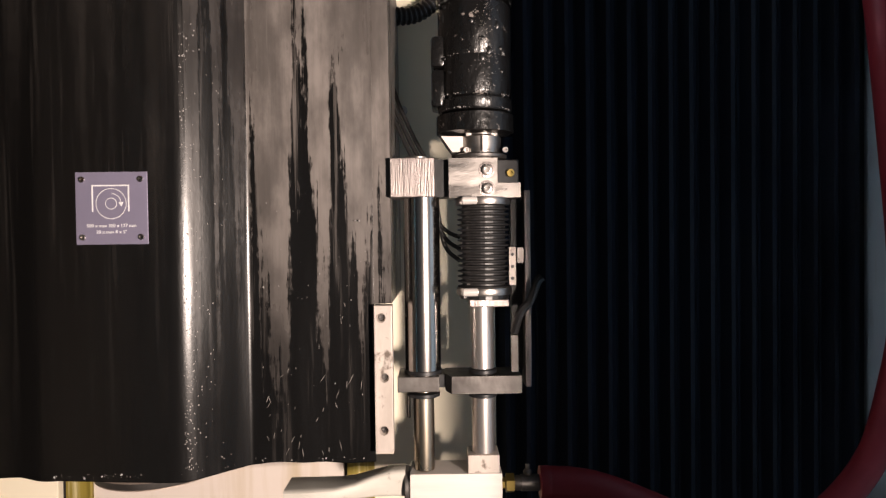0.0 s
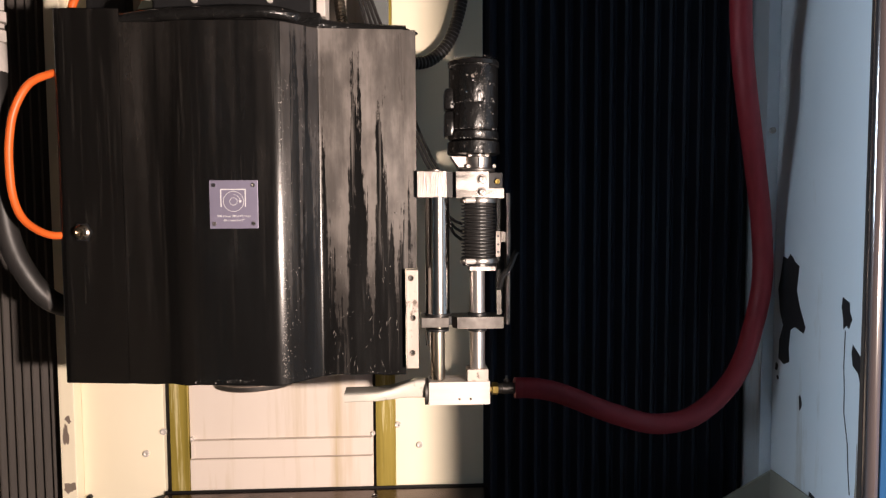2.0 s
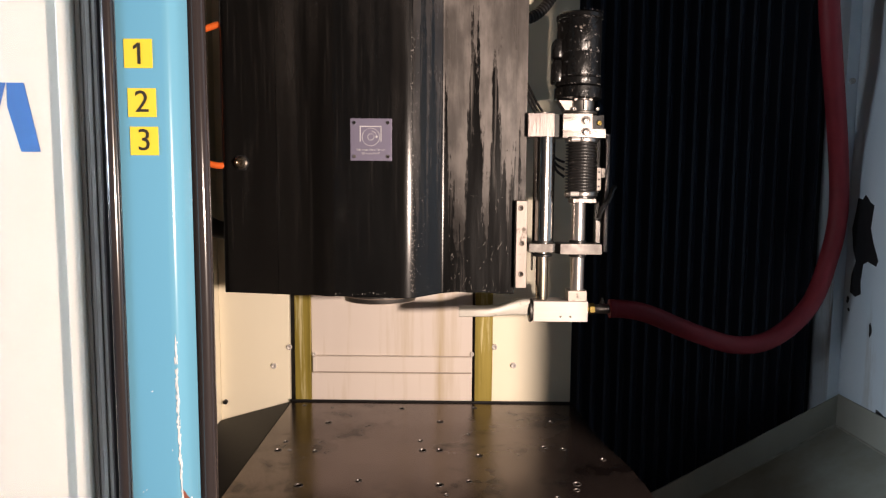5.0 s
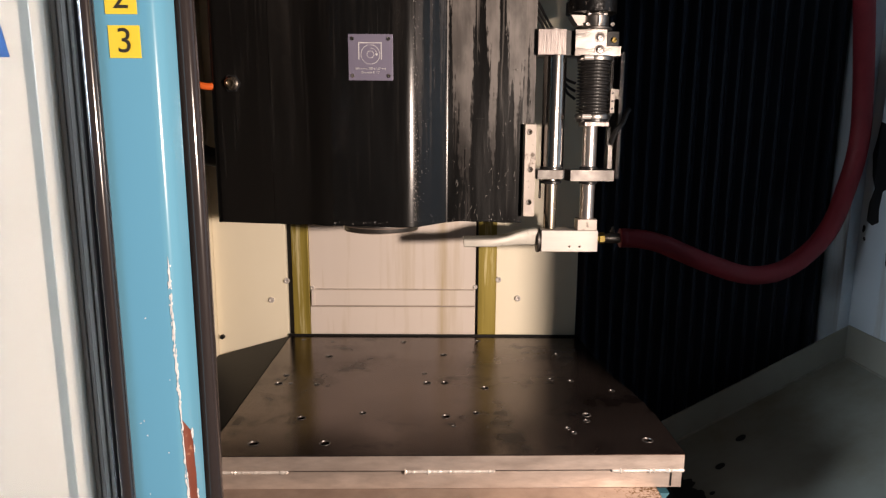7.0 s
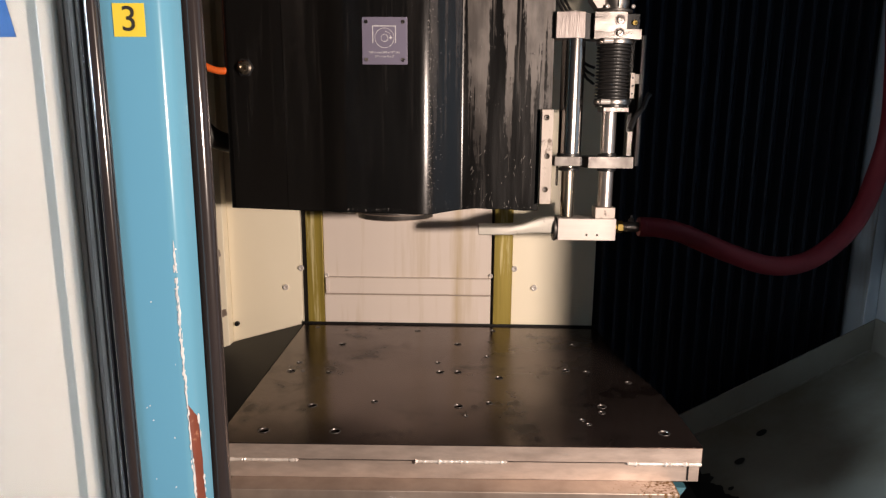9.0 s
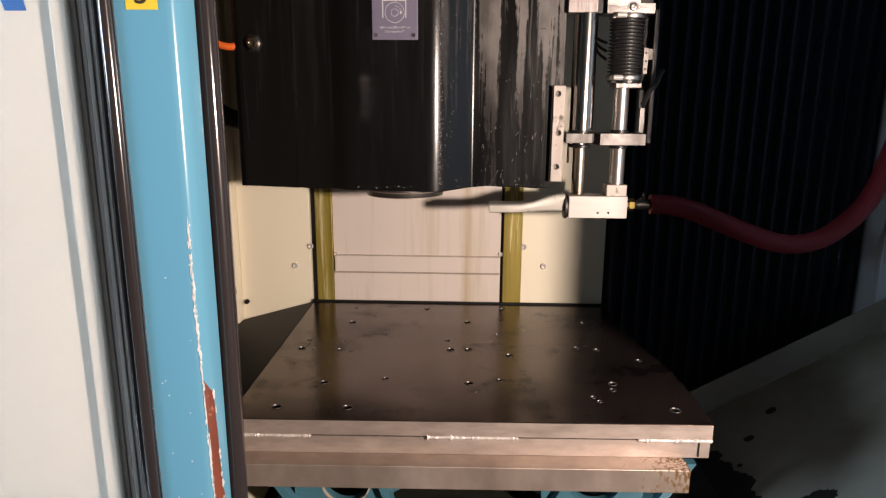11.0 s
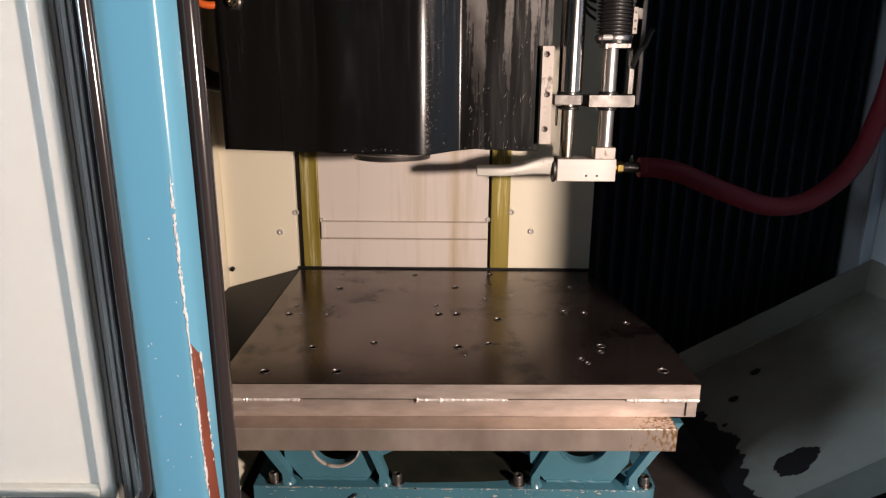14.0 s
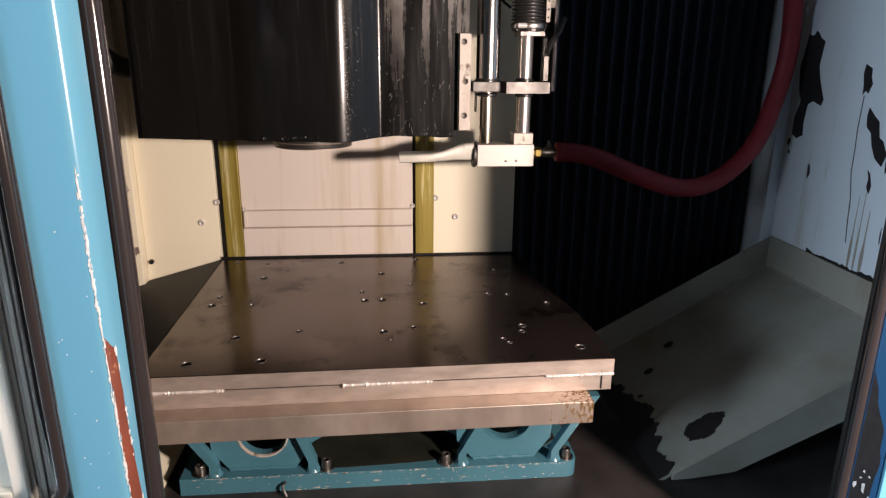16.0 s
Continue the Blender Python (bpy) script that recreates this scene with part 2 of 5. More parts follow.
M["oily"] = material("oily", (0.028, 0.030, 0.022), 0.3, 0, (0.014, 0.015, 0.012), 20, (1, 1, 1), 0.5, 0.1, 60, 0.1)
M["bed"] = material("bed", (0.10, 0.085, 0.08), 0.4, 0.6, (0.05, 0.042, 0.04), 20, (1, 1, 1), 0.5, 0.1, 60, 0.12)
M["door_blue"] = material("door_blue", (0.138, 0.375, 0.535), 0.24, 0, (0.12, 0.345, 0.50), 4, (1, 1, 0.4), 0.6, 0.03, 60, 0.04,
                          stain=(0.06, 0.20, 0.30), stain_scale=11, stain_cut=(0.66, 0.82), stain_fine=0.15)
# Blue darkened to hold the shade on the post's side face.
M["frame_blue_shade"] = material("frame_blue_shade", (0.016, 0.092, 0.22), 0.38, 0, (0.013, 0.075, 0.18), 6, (1, 1, 0.4), 0.5, 0.04, 60, 0.05)
M["panel_white"] = material("panel_white", (0.69, 0.67, 0.60), 0.4, 0, (0.66, 0.64, 0.57), 4, (1, 1, 1), 0.5, 0.02, 60)
M["wall_paint"] = material("wall_paint", (0.68, 0.73, 0.78), 0.4, 0, (0.62, 0.67, 0.72), 5, (1, 1, 0.3), 0.6, 0.05, 60, 0.08,
                           stain=(0.36, 0.31, 0.25), stain_scale=20, stain_stretch=(1, 1, 0.10), stain_cut=(0.58, 0.82), stain_fine=0.15)
# Brown stains, thickened towards the rear to paint in its shade.
M["chute_paint"] = material("chute_paint", (0.32, 0.318, 0.28), 0.42, 0, (0.24, 0.23, 0.195), 9, (1, 1, 1), 0.5, 0.06, 80, 0.1,
                            stain=(0.165, 0.135, 0.090), stain_scale=6, stain_cut=(0.42, 0.80), bias=((1, 0.40, 0.68, 0.06),), stain_fine=0.15, fine_scale=40, fine_stretch=(1, 1, 1))
M["upstand_paint"] = material("upstand_paint", (0.34, 0.325, 0.28), 0.42, 0, (0.27, 0.255, 0.215), 8, (1, 1, 0.5), 0.5, 0.05, 80, 0.1,
                              stain=(0.20, 0.165, 0.115), stain_scale=12, stain_stretch=(1, 1, 0.3), stain_cut=(0.56, 0.80))
M["dirt_and_shade"] = material("dirt_and_shade", (0.36, 0.33, 0.29), 0.5, 0, (0.22, 0.19, 0.15), 60, (1, 1, 0.1), 0.5, 0.1, 100)
M["bare_patch"] = material("bare_patch", (0.02, 0.017, 0.018), 0.6, 0.2, None, 60, (1, 1, 1), 0.5, 0.3, 120)
M["primer"] = material("primer", (0.22, 0.055, 0.03), 0.6, 0, (0.13, 0.035, 0.02), 40, (1, 1, 0.4), 0.5, 0.3, 120,
                       stain=(0.4, 0.2, 0.12), stain_scale=60, stain_cut=(0.62, 0.7))
M["bare_metal"] = material("bare_metal", (0.80, 0.82, 0.84), 0.35, 0.1, None, 150, (1, 1, 1), 0.5, 0.15, 200)
M["pleat"] = material("pleat", (0.022, 0.028, 0.044), 0.45, 0, None, 40, (1, 1, 0.3), 0.5, 0.1, 90, spec=0.22)
M["pleat_grey"] = material("pleat_grey", (0.085, 0.075, 0.07), 0.5, 0, None, 40, (1, 1, 0.3), 0.5, 0.1, 90)
M["red_hose"] = material("red_hose", (0.29, 0.025, 0.034), 0.56, 0, (0.21, 0.018, 0.025), 24, (1, 1, 1), 0.5, 0.15, 120, 0.08, spec=0.35)
M["orange"] = material("orange", (0.85, 0.16, 0.03), 0.4, 0, (0.7, 0.12, 0.02), 20)
M["hose_black"] = material("hose_black", (0.03, 0.028, 0.028), 0.42, 0, (0.015, 0.014, 0.014), 30, (1, 1, 0.5), 0.5, 0.15, 90, 0.1,
                           stain=(0.14, 0.125, 0.12), stain_scale=40, stain_stretch=(1, 1, 0.2), stain_cut=(0.58, 0.75))
M["nickel"] = material("nickel", (0.84, 0.79, 0.75), 0.2, 0.35, None, 60, (1, 1, 1), 0.5, 0.05, 100, 0.05)
M["plate_grey"] = material("plate_grey", (0.235, 0.215, 0.30), 0.42, 0.3, (0.20, 0.185, 0.26), 12, (1, 1, 1), 0.5, 0.03, 200)
M["print_white"] = material("print_white", (0.75, 0.74, 0.76), 0.5)
M["print_black"] = material("print_black", (0.03, 0.02, 0.01), 0.5)
M["print_blue"] = material("print_blue", (0.035, 0.15, 0.46), 0.4)
M["sticker"] = material("sticker", (0.85, 0.62, 0.05), 0.45, 0, (0.82, 0.58, 0.04), 10)
M["grey_column"] = material("grey_column", (0.12, 0.13, 0.13), 0.6, 0, None, 20, (1, 1, 1), 0.5, 0.3, 90)
M["sealant"] = material("sealant", (0.45, 0.2, 0.09), 0.4, 0, (0.3, 0.13, 0.06), 40)
M["shop_wall"] = material("shop_wall", (0.09, 0.09, 0.09), 0.8, 0, None, 2)
M["shop_floor"] = material("shop_floor", (0.08, 0.078, 0.075), 0.6, 0, None, 3, (1, 1, 1), 0.6, 0.1, 40)
M["dark_inside"] = material("dark_inside", (0.03, 0.03, 0.032), 0.6, 0, None, 6)

glass = bpy.data.materials.new("window_glass")
glass.use_nodes = True
gb = glass.node_tree.nodes["Principled BSDF"]
gb.inputs["Transmission Weight"].default_value, gb.inputs["Roughness"].default_value, gb.inputs["IOR"].default_value = 1.0, 0.0, 1.05
M["glass"] = glass


# ---- mesh helpers ----
def empty(name, label, category, at=(0, 0, 0), group="", kind=""):
    ob = new(name)
    ob.location = at
    return tagged(ob, label, category, group, kind)


def part(name, bm, mat, parent=None, label="", smooth=False, kind=""):
    me = bpy.data.meshes.new(name)
    bmesh.ops.recalc_face_normals(bm, faces=bm.faces)
    bm.to_mesh(me)
    bm.free()
    me.materials.append(M[mat])
    if smooth:
        for p in me.polygons:
            p.use_smooth = True
        me.set_sharp_from_angle(angle=radians(38))
    ob = new(name, me)
    if parent:
        ob.parent, ob.location = parent, -total(parent)
    return tagged(ob, label, kind=kind)


def total(ob):
    v = Vector((0, 0, 0))
    while ob:
        v += Vector(ob.location)
        ob = ob.parent
    return v


def box(bm, x0, x1, y0, y1, z0, z1, bevel=0.0):
    r = bmesh.ops.create_cube(bm, size=1)
    vs = r["verts"]
    for v in vs:
        v.co = Vector((x0 + (v.co.x + 0.5) * (x1 - x0), y0 + (v.co.y + 0.5) * (y1 - y0), z0 + (v.co.z + 0.5) * (z1 - z0)))
    if bevel:
        es = list({e for v in vs for e in v.link_edges})
        bmesh.ops.bevel(bm, geom=es, offset=bevel, segments=2, profile=0.5, affect="EDGES")
    return bm


def boxed(*a, **k):
    return box(bmesh.new(), *a, **k)


AXES = {"z": (1, 0, 0, 0, 1, 0, 0, 0, 1), "y": (1, 0, 0, 0, 0, 1, 0, -1, 0), "x": (0, 0, 1, 0, 1, 0, -1, 0, 0)}


def lathe(bm, prof, at, axis="z", n=32, caps=True):
    """Turns (radius, height) pairs round an axis through at."""
    a = AXES[axis]
    rot = Matrix(((a[0], a[1], a[2]), (a[3], a[4], a[5]), (a[6], a[7], a[8])))
    rings = []
    for r, h in prof:
        ring = []
        for k in range(n):
            w = 2 * math.pi * k / n
            ring.append(bm.verts.new(Vector(at) + rot @ Vector((r * math.cos(w), r * math.sin(w), h))))
        rings.append(ring)
    for p, q in zip(rings, rings[1:]):
        for k in range(n):
            bm.faces.new((p[k], p[(k + 1) % n], q[(k + 1) % n], q[k]))
    for ring in (rings[0], rings[-1]) if caps else ():
        if (ring[0].co - ring[n // 2].co).length > 1e-5:
            bm.faces.new(ring)
    return bm


def rod(bm, at, r, h, axis="z", n=28, c=0.0008):
    return lathe(bm, [(r - c, 0), (r, c), (r, h - c), (r - c, h)], at, axis, n)


def smooth_path(pts, steps=8):
    P = [Vector(p) for p in pts]
    P = [2 * P[0] - P[1]] + P + [2 * P[-1] - P[-2]]
    out = []
    for i in range(1, len(P) - 2):
        a, b, c, d = P[i - 1:i + 3]
        for k in range(steps):
            t = k / steps
            out.append(0.5 * ((2 * b) + (c - a) * t + (2 * a - 5 * b + 4 * c - d) * t * t + (3 * b - a - 3 * c + d) * t ** 3))
    out.append(P[-2])
    return out


def sweep(bm, pts, r, n=14, steps=8, ribs=0.0, pitch=0.0):
    """A tube along a smooth path; ribs: depth of the rings of a corrugated tube."""
    path = smooth_path(pts, steps)
    if ribs:
        fine, carry = [path[0]], 0.0
        for p, q in zip(path, path[1:]):
            d, s = (q - p).length, carry
            while s < d:
                fine.append(p.lerp(q, s / d))
                s += pitch / 4
            carry = s - d
        path = fine
    rings, up = [], Vector((0.13, 0.93, 0.31)).normalized()
    for i, p in enumerate(path):
        d = (path[min(i + 1, len(path) - 1)] - path[max(i - 1, 0)]).normalized()
        u = d.cross(up).normalized()
        v = d.cross(u)
        rr = r - (ribs if ribs and (i // 2) % 2 else 0)
        rings.append([bm.verts.new(p + rr * (math.cos(2 * math.pi * k / n) * u + math.sin(2 * math.pi * k / n) * v)) for k in range(n)])
    for a, b in zip(rings, rings[1:]):
        for k in range(n):
            bm.faces.new((a[k], a[(k + 1) % n], b[(k + 1) % n], b[k]))
    bm.faces.new(rings[0]), bm.faces.new(rings[-1])
    return bm


def prism(bm, outline, y0, y1, axes="xz"):
    """A flat outline pushed through y0 to y1 (or along x for axes yz, along z for xy)."""
    def place(a, b, c):
        return {"xz": (a, c, b), "yz": (c, a, b), "xy": (a, b, c)}[axes]
    f = [bm.verts.new(place(a, b, y0)) for a, b in outline]
    g = [bm.verts.new(place(a, b, y1)) for a, b in outline]
    k = len(outline)
    bm.faces.new(f), bm.faces.new(g)
    for i in range(k):
        bm.faces.new((f[i], f[(i + 1) % k], g[(i + 1) % k], g[i]))
    return bm


def cut(ob, bm):
    """Takes the shape bm out of ob's mesh."""
    me = bpy.data.meshes.new("cutter")
    bmesh.ops.recalc_face_normals(bm, faces=bm.faces)
    bm.to_mesh(me)
    bm.free()
    tool = new("cutter", me)
    mod = ob.modifiers.new("cut", "BOOLEAN")
    mod.operation, mod.object, mod.solver = "DIFFERENCE", tool, "EXACT"
    bpy.context.view_layer.update()
    done = bpy.data.meshes.new_from_object(ob.evaluated_get(bpy.context.evaluated_depsgraph_get()))
    ob.modifiers.remove(mod)
    ob.data = done
    bpy.data.objects.remove(tool)
    return ob


def words(name, text, size, m, mat, parent, depth=0.0004):
    cu = bpy.data.curves.new(name, "FONT")
    cu.body, cu.size, cu.extrude, cu.align_x, cu.align_y = text, size, depth / 2, "CENTER", "CENTER"
    tmp = new("tmp", cu)
    bpy.context.view_layer.update()
    me = bpy.data.meshes.new_from_object(tmp.evaluated_get(bpy.context.evaluated_depsgraph_get()))
    bpy.data.objects.remove(tmp)
    me.materials.clear()
    me.materials.append(M[mat])
    me.transform(m)
    ob = new(name, me)
    ob.parent, ob.location = parent, -total(parent)
    return ob


def screw(parent, at, r, axis="y", mat="nickel", name="screw", h=0.003):
    """A cap screw head with a hexagon socket; the head looks along -y, or up for z."""
    bm = bmesh.new()
    s = -1 if axis == "y" else 1
    lathe(bm, [(r, 0), (r, s * h * 0.8), (r * 0.88, s * h), (r * 0.5, s * h), (r * 0.46, s * h * 0.35), (0.0001, s * h * 0.3)], at, axis, 12)
    return part(name, bm, mat, parent, smooth=True)


def ragged(n, rx, rz, seed, wild=0.35):
    rnd = random.Random(seed)
    ph = [rnd.random() * 6.28 for _ in range(4)]
    out = []
    for k in range(n):
        w = 2 * math.pi * k / n
        q = 1 + wild * (0.5 * math.sin(2 * w + ph[0]) + 0.4 * math.sin(3 * w + ph[1]) + 0.25 * math.sin(7 * w + ph[2]) + 0.35 * (rnd.random() * 2 - 1))
        out.append((rx * q * math.cos(w), rz * q * math.sin(w)))
    return out


# ---- the enclosure ----
ZT, ZB = 2.30, 0.0
wall_rear = tagged(part("wall_rear", boxed(-0.6075, 0.62, 0.80, 0.83, ZB, ZT), "dark_inside"), "machine rear wall lined with cream and metal sheets", "wall", kind="structure")
part("side_panel", boxed(-0.583, -0.449, 0.788, 0.800, 0.80, ZT, 0.001), "cream", wall_rear)
part("side_panel", boxed(-0.059, 0.092, 0.788, 0.800, 0.80, ZT, 0.001), "cream", wall_rear)
part("guide_strip", boxed(-0.438, -0.407, 0.785, 0.800, 0.80, ZT, 0.001), "olive_brass", wall_rear, "olive yellow brushed metal guide strip")
part("guide_strip", boxed(-0.0925, -0.0592, 0.785, 0.800, 0.80, ZT, 0.001), "olive_brass", wall_rear, "olive yellow brushed metal guide strip")
part("centre_sheet", boxed(-0.4068, -0.0975, 0.790, 0.800, 0.80, ZT, 0.001), "centre_sheet", wall_rear, "pale pinkish metal cover sheet")
part("batten", boxed(-0.402, -0.099, 0.7835, 0.7898, 1.0985, 1.1285, 0.0015), "centre_sheet", wall_rear)
part("batten_fold", boxed(-0.4030, -0.3965, 0.7820, 0.7833, 1.0990, 1.1280, 0.0005), "centre_sheet", wall_rear)
# Grey strips paint the shadow lines below and above the batten.
part("joint", boxed(-0.4045, -0.0985, 0.7885, 0.7899, 1.0955, 1.0983), "joint_grey", wall_rear, "grey strip painting the shadow line under the batten")
part("joint", boxed(-0.4020, -0.0990, 0.7888, 0.7899, 1.1287, 1.1297), "joint_grey", wall_rear)
part("lower_sheet", boxed(-0.4065, -0.099, 0.786, 0.790, 0.90, 1.0953, 0.001), "centre_sheet", wall_rear)
for x, z in ((-0.479, 1.108), (-0.449, 1.145), (-0.018, 1.113), (-0.055, 1.149), (-0.479, 1.62), (-0.018, 1.65)):
    screw(wall_rear, (x, 0.788, z), 0.0055, name="bolt", h=0.004)
for x, z in ((-0.402, 1.131), (-0.0975, 1.134)):
    screw(wall_rear, (x, 0.79, z), 0.004, name="bolt", h=0.004)
part("edge_strip", boxed(-0.608, -0.5832, 0.765, 0.800, 0.80, ZT, 0.0015), "cream", wall_rear)
for k, (x, z, a, b) in enumerate(((-0.598, 1.150, 0.004, 0.020), (-0.595, 1.062, 0.008, 0.010), (-0.594, 1.176, 0.005, 0.005))):
    part("bare_patch", prism(bmesh.new(), [(x + u, z + v) for u, v in ragged(20, a, b, 3 + k, 0.45)], 0.7644, 0.7650), "slab_steel", wall_rear)
screw(wall_rear, (-0.574, 0.788, 1.036), 0.0045, name="bolt", mat="black_part", h=0.006)

wall_right = tagged(part("wall_right", boxed(0.556, 0.581, 0.0975, 0.80, ZB, ZT), "wall_paint"), "pale blue-white painted inner side wall, chipped and stained", "wall", kind="structure")
part("corner_flange", boxed(0.536, 0.5555, 0.7045, 0.712, 1.06, ZT, 0.001), "wall_paint", wall_right)
screw(wall_right, (0.545, 0.7045, 1.639), 0.005, name="bolt", h=0.004)
wall_left = tagged(part("wall_left", boxed(-0.93, -0.90, 0.209, 1.07, ZB, ZT), "dark_inside"), "dark inner side wall of the machine", "wall", kind="structure")
part("rear_recess", boxed(-0.8998, -0.6080, 1.040, 1.07, ZB, ZT), "dark_inside", wall_left)
part("recess_return", boxed(-0.6078, -0.5980, 0.8302, 1.07, ZB, ZT), "dark_inside", wall_left)
ceiling = tagged(part("ceiling", boxed(-0.93, 0.62, 0.0937, 1.07, ZT, ZT + 0.03), "dark_inside"), "sheet metal roof of the machine", "ceiling", kind="structure")
machine_floor = tagged(part("machine_bed", boxed(-0.7695, 0.5555, 0.19, 0.7995, 0.0, 0.8434), "bed"), "dark oily steel machine bed under the table", "bed", kind="structure")
part("bed_plate", boxed(-0.8998, -0.7697, 0.209, 1.0398, 0.0, 0.8434), "bed", machine_floor)
part("bed_plate", boxed(-0.7695, -0.6082, 0.7997, 1.0398, 0.0, 0.8434), "bed", machine_floor)


def chip(x, outline, y, z, parent, depth=0.0006, mat="bare_patch"):
    part("chipped_paint", prism(bmesh.new(), [(y + a, z + b) for a, b in outline], x - depth, x, "yz"), mat, parent, "flaked paint showing dark metal")


# flaked paint on the side wall
chip(0.556, [(0.020, 0.000), (0.008, -0.003), (0.001, 0.005), (-0.006, 0.000), (-0.011, -0.006), (-0.023, -0.012), (-0.020, -0.034), (-0.018, -0.050), (-0.026, -0.072), (-0.042, -0.102), (-0.038, -0.112), (-0.016, -0.106),
            (-0.004, -0.112), (0.000, -0.142), (-0.003, -0.163), (0.012, -0.170), (0.027, -0.164), (0.026, -0.134), (0.016, -0.109), (0.026, -0.088), (0.032, -0.053), (0.025, -0.026)], 0.662, 1.440, wall_right)
chip(0.556, ragged(9, 0.004, 0.006, 5), 0.694, 1.262, wall_right)
chip(0.556, ragged(9, 0.003, 0.003, 15), 0.690, 1.245, wall_right)
chip(0.556, ragged(9, 0.004, 0.010, 6), 0.628, 1.222, wall_right)
chip(0.556, [(0.001, 0.002), (-0.003, 0.0), (-0.013, -0.004), (-0.014, -0.016), (-0.019, -0.026), (-0.013, -0.040), (-0.008, -0.036), (-0.002, -0.042), (-0.001, -0.028), (0.003, -0.012)], 0.536, 1.393, wall_right)
chip(0.556, [(0.004, 0), (0.006, -0.012), (0.003, -0.028), (-0.008, -0.036), (-0.014, -0.054), (-0.024, -0.070), (-0.040, -0.080), (-0.046, -0.062), (-0.034, -0.044), (-0.026, -0.040), (-0.020, -0.018), (-0.008, -0.010)], 0.510, 1.334, wall_right)
chip(0.556, [(0.002, 0), (-0.003, -0.012), (-0.002, -0.026), (-0.009, -0.034), (-0.011, -0.022), (-0.005, -0.006)], 0.493, 1.246, wall_right)
line = [(0.530, 1.350), (0.531, 1.301), (0.5285, 1.268), (0.528, 1.238), (0.519, 1.197), (0.516, 1.162), (0.512, 1.130)]
chip(0.556, [(y + 0.0007, z) for y, z in line] + [(y - 0.0007, z) for y, z in reversed(line)], 0.0, 0.0, wall_right)
for k in range(9):
    chip(0.556, ragged(8, 0.0010 + 0.0012 * (k % 3), 0.003 + 0.005 * (k % 4), 60 + k, 0.5), 0.38 + 0.011 * k + 0.004 * (k % 2), 1.115 + 0.021 * ((k * 5) % 14), wall_right)
for y, z0, z1, w in ((0.500, 1.094, 1.205, 0.0035), (0.488, 1.094, 1.235, 0.0028), (0.474, 1.094, 1.190, 0.0045)):
    run = [(w * (0.5 + 0.5 * math.sin(math.pi * min(1, k / 6))), z0 + (z1 - z0) * k / 12) for k in range(13)]
    chip(0.5558, [(a * (1 - 0.7 * k / 12), q) for k, (a, q) in enumerate(run)] + [(-a * (1 - 0.7 * k / 12), q) for k, (a, q) in reversed(list(enumerate(run)))], y, 0.0, wall_right, 0.0002, "dirt_and_shade")
rnd = random.Random(12)
low = [(0.60 - 0.006 * k, 1.0915 + 0.004 * rnd.random() + 0.010 * max(0, noise.noise(Vector((k * 0.31, 2.2, 0.7))))) for k in range(41)]
part("chipped_paint", prism(bmesh.new(), low + [(0.36, 1.088), (0.60, 1.088)], 0.5553, 0.5559, "yz"), "bare_patch", wall_right, "flaked paint along the lower seam")

# sloping chip chute on one side, a narrower one on the other
SL = 0.57


def slope(x):
    return 1.032 + SL * (x - 0.55)


chute = empty("chip_chute", "sloping grey-white painted chip chute with flaked paint", "chute", (0.4, 0.5, 0.8), kind="structure")
bm = bmesh.new()
prism(bm, [(0.205, slope(0.205) - 0.004), (0.555, slope(0.555) - 0.004), (0.555, slope(0.555)), (0.205, slope(0.205))], 0.346, 0.700)
part("chute_floor", bm, "chute_paint", chute)
part("back_upstand", prism(bmesh.new(), [(0.205, slope(0.205) - 0.02), (0.5555, slope(0.5555) - 0.02), (0.5555, slope(0.5555) + 0.053), (0.205, slope(0.205) + 0.053)], 0.7002, 0.704), "upstand_paint", chute)
part("side_upstand", boxed(0.5525, 0.5550, 0.346, 0.6998, 1.02, 1.090), "upstand_paint", chute)
# Dark tubes along both folds paint in the shade lines.
part("crease", sweep(bmesh.new(), [(0.21 + 0.034 * k, 0.6985, slope(0.21 + 0.034 * k) + 0.0006) for k in range(11)], 0.0022, 6, 2), "dirt_and_shade", chute, "dark line painted as shade in the chute fold")
part("crease", sweep(bmesh.new(), [(0.5515, 0.35 + 0.0345 * k, slope(0.5515) + 0.0006) for k in range(11)], 0.0018, 6, 2), "dirt_and_shade", chute, "dark line painted as shade in the chute fold")
part("front_lip", prism(bmesh.new(), [(0.236, slope(0.236) - 0.008), (0.262, slope(0.262) - 0.022), (0.325, slope(0.325) - 0.051), (0.555, slope(0.555) - 0.068), (0.555, slope(0.555)), (0.2365, slope(0.2365))], 0.3425, 0.3457), "chute_paint", chute)


def on_chute(name, outline, x, y, label=""):
    b = bmesh.new()
    lo = [b.verts.new((x + a, y + c, slope(x + a) + 0.0003)) for a, c in outline]
    hi = [b.verts.new((x + a, y + c, slope(x + a) + 0.0011)) for a, c in outline]
    b.faces.new(hi), b.faces.new(lo)
    for k in range(len(lo)):
        b.faces.new((lo[k], lo[(k + 1) % len(lo)], hi[(k + 1) % len(hi)], hi[k]))
    part(name, b, "bare_patch", chute, label)


on_chute("hole", ragged(12, 0.008, 0.007, 2, 0.1), 0.344, 0.622)
on_chute("hole", ragged(12, 0.007, 0.007, 4, 0.15), 0.294, 0.580)
on_chute("hole", ragged(9, 0.004, 0.004, 7, 0.2), 0.262, 0.53)
on_chute("flaked_patch", ragged(56, 0.028, 0.020, 22, 0.2), 0.303, 0.398, "dark patch of flaked paint")
edge = [(0.0, -0.153)]
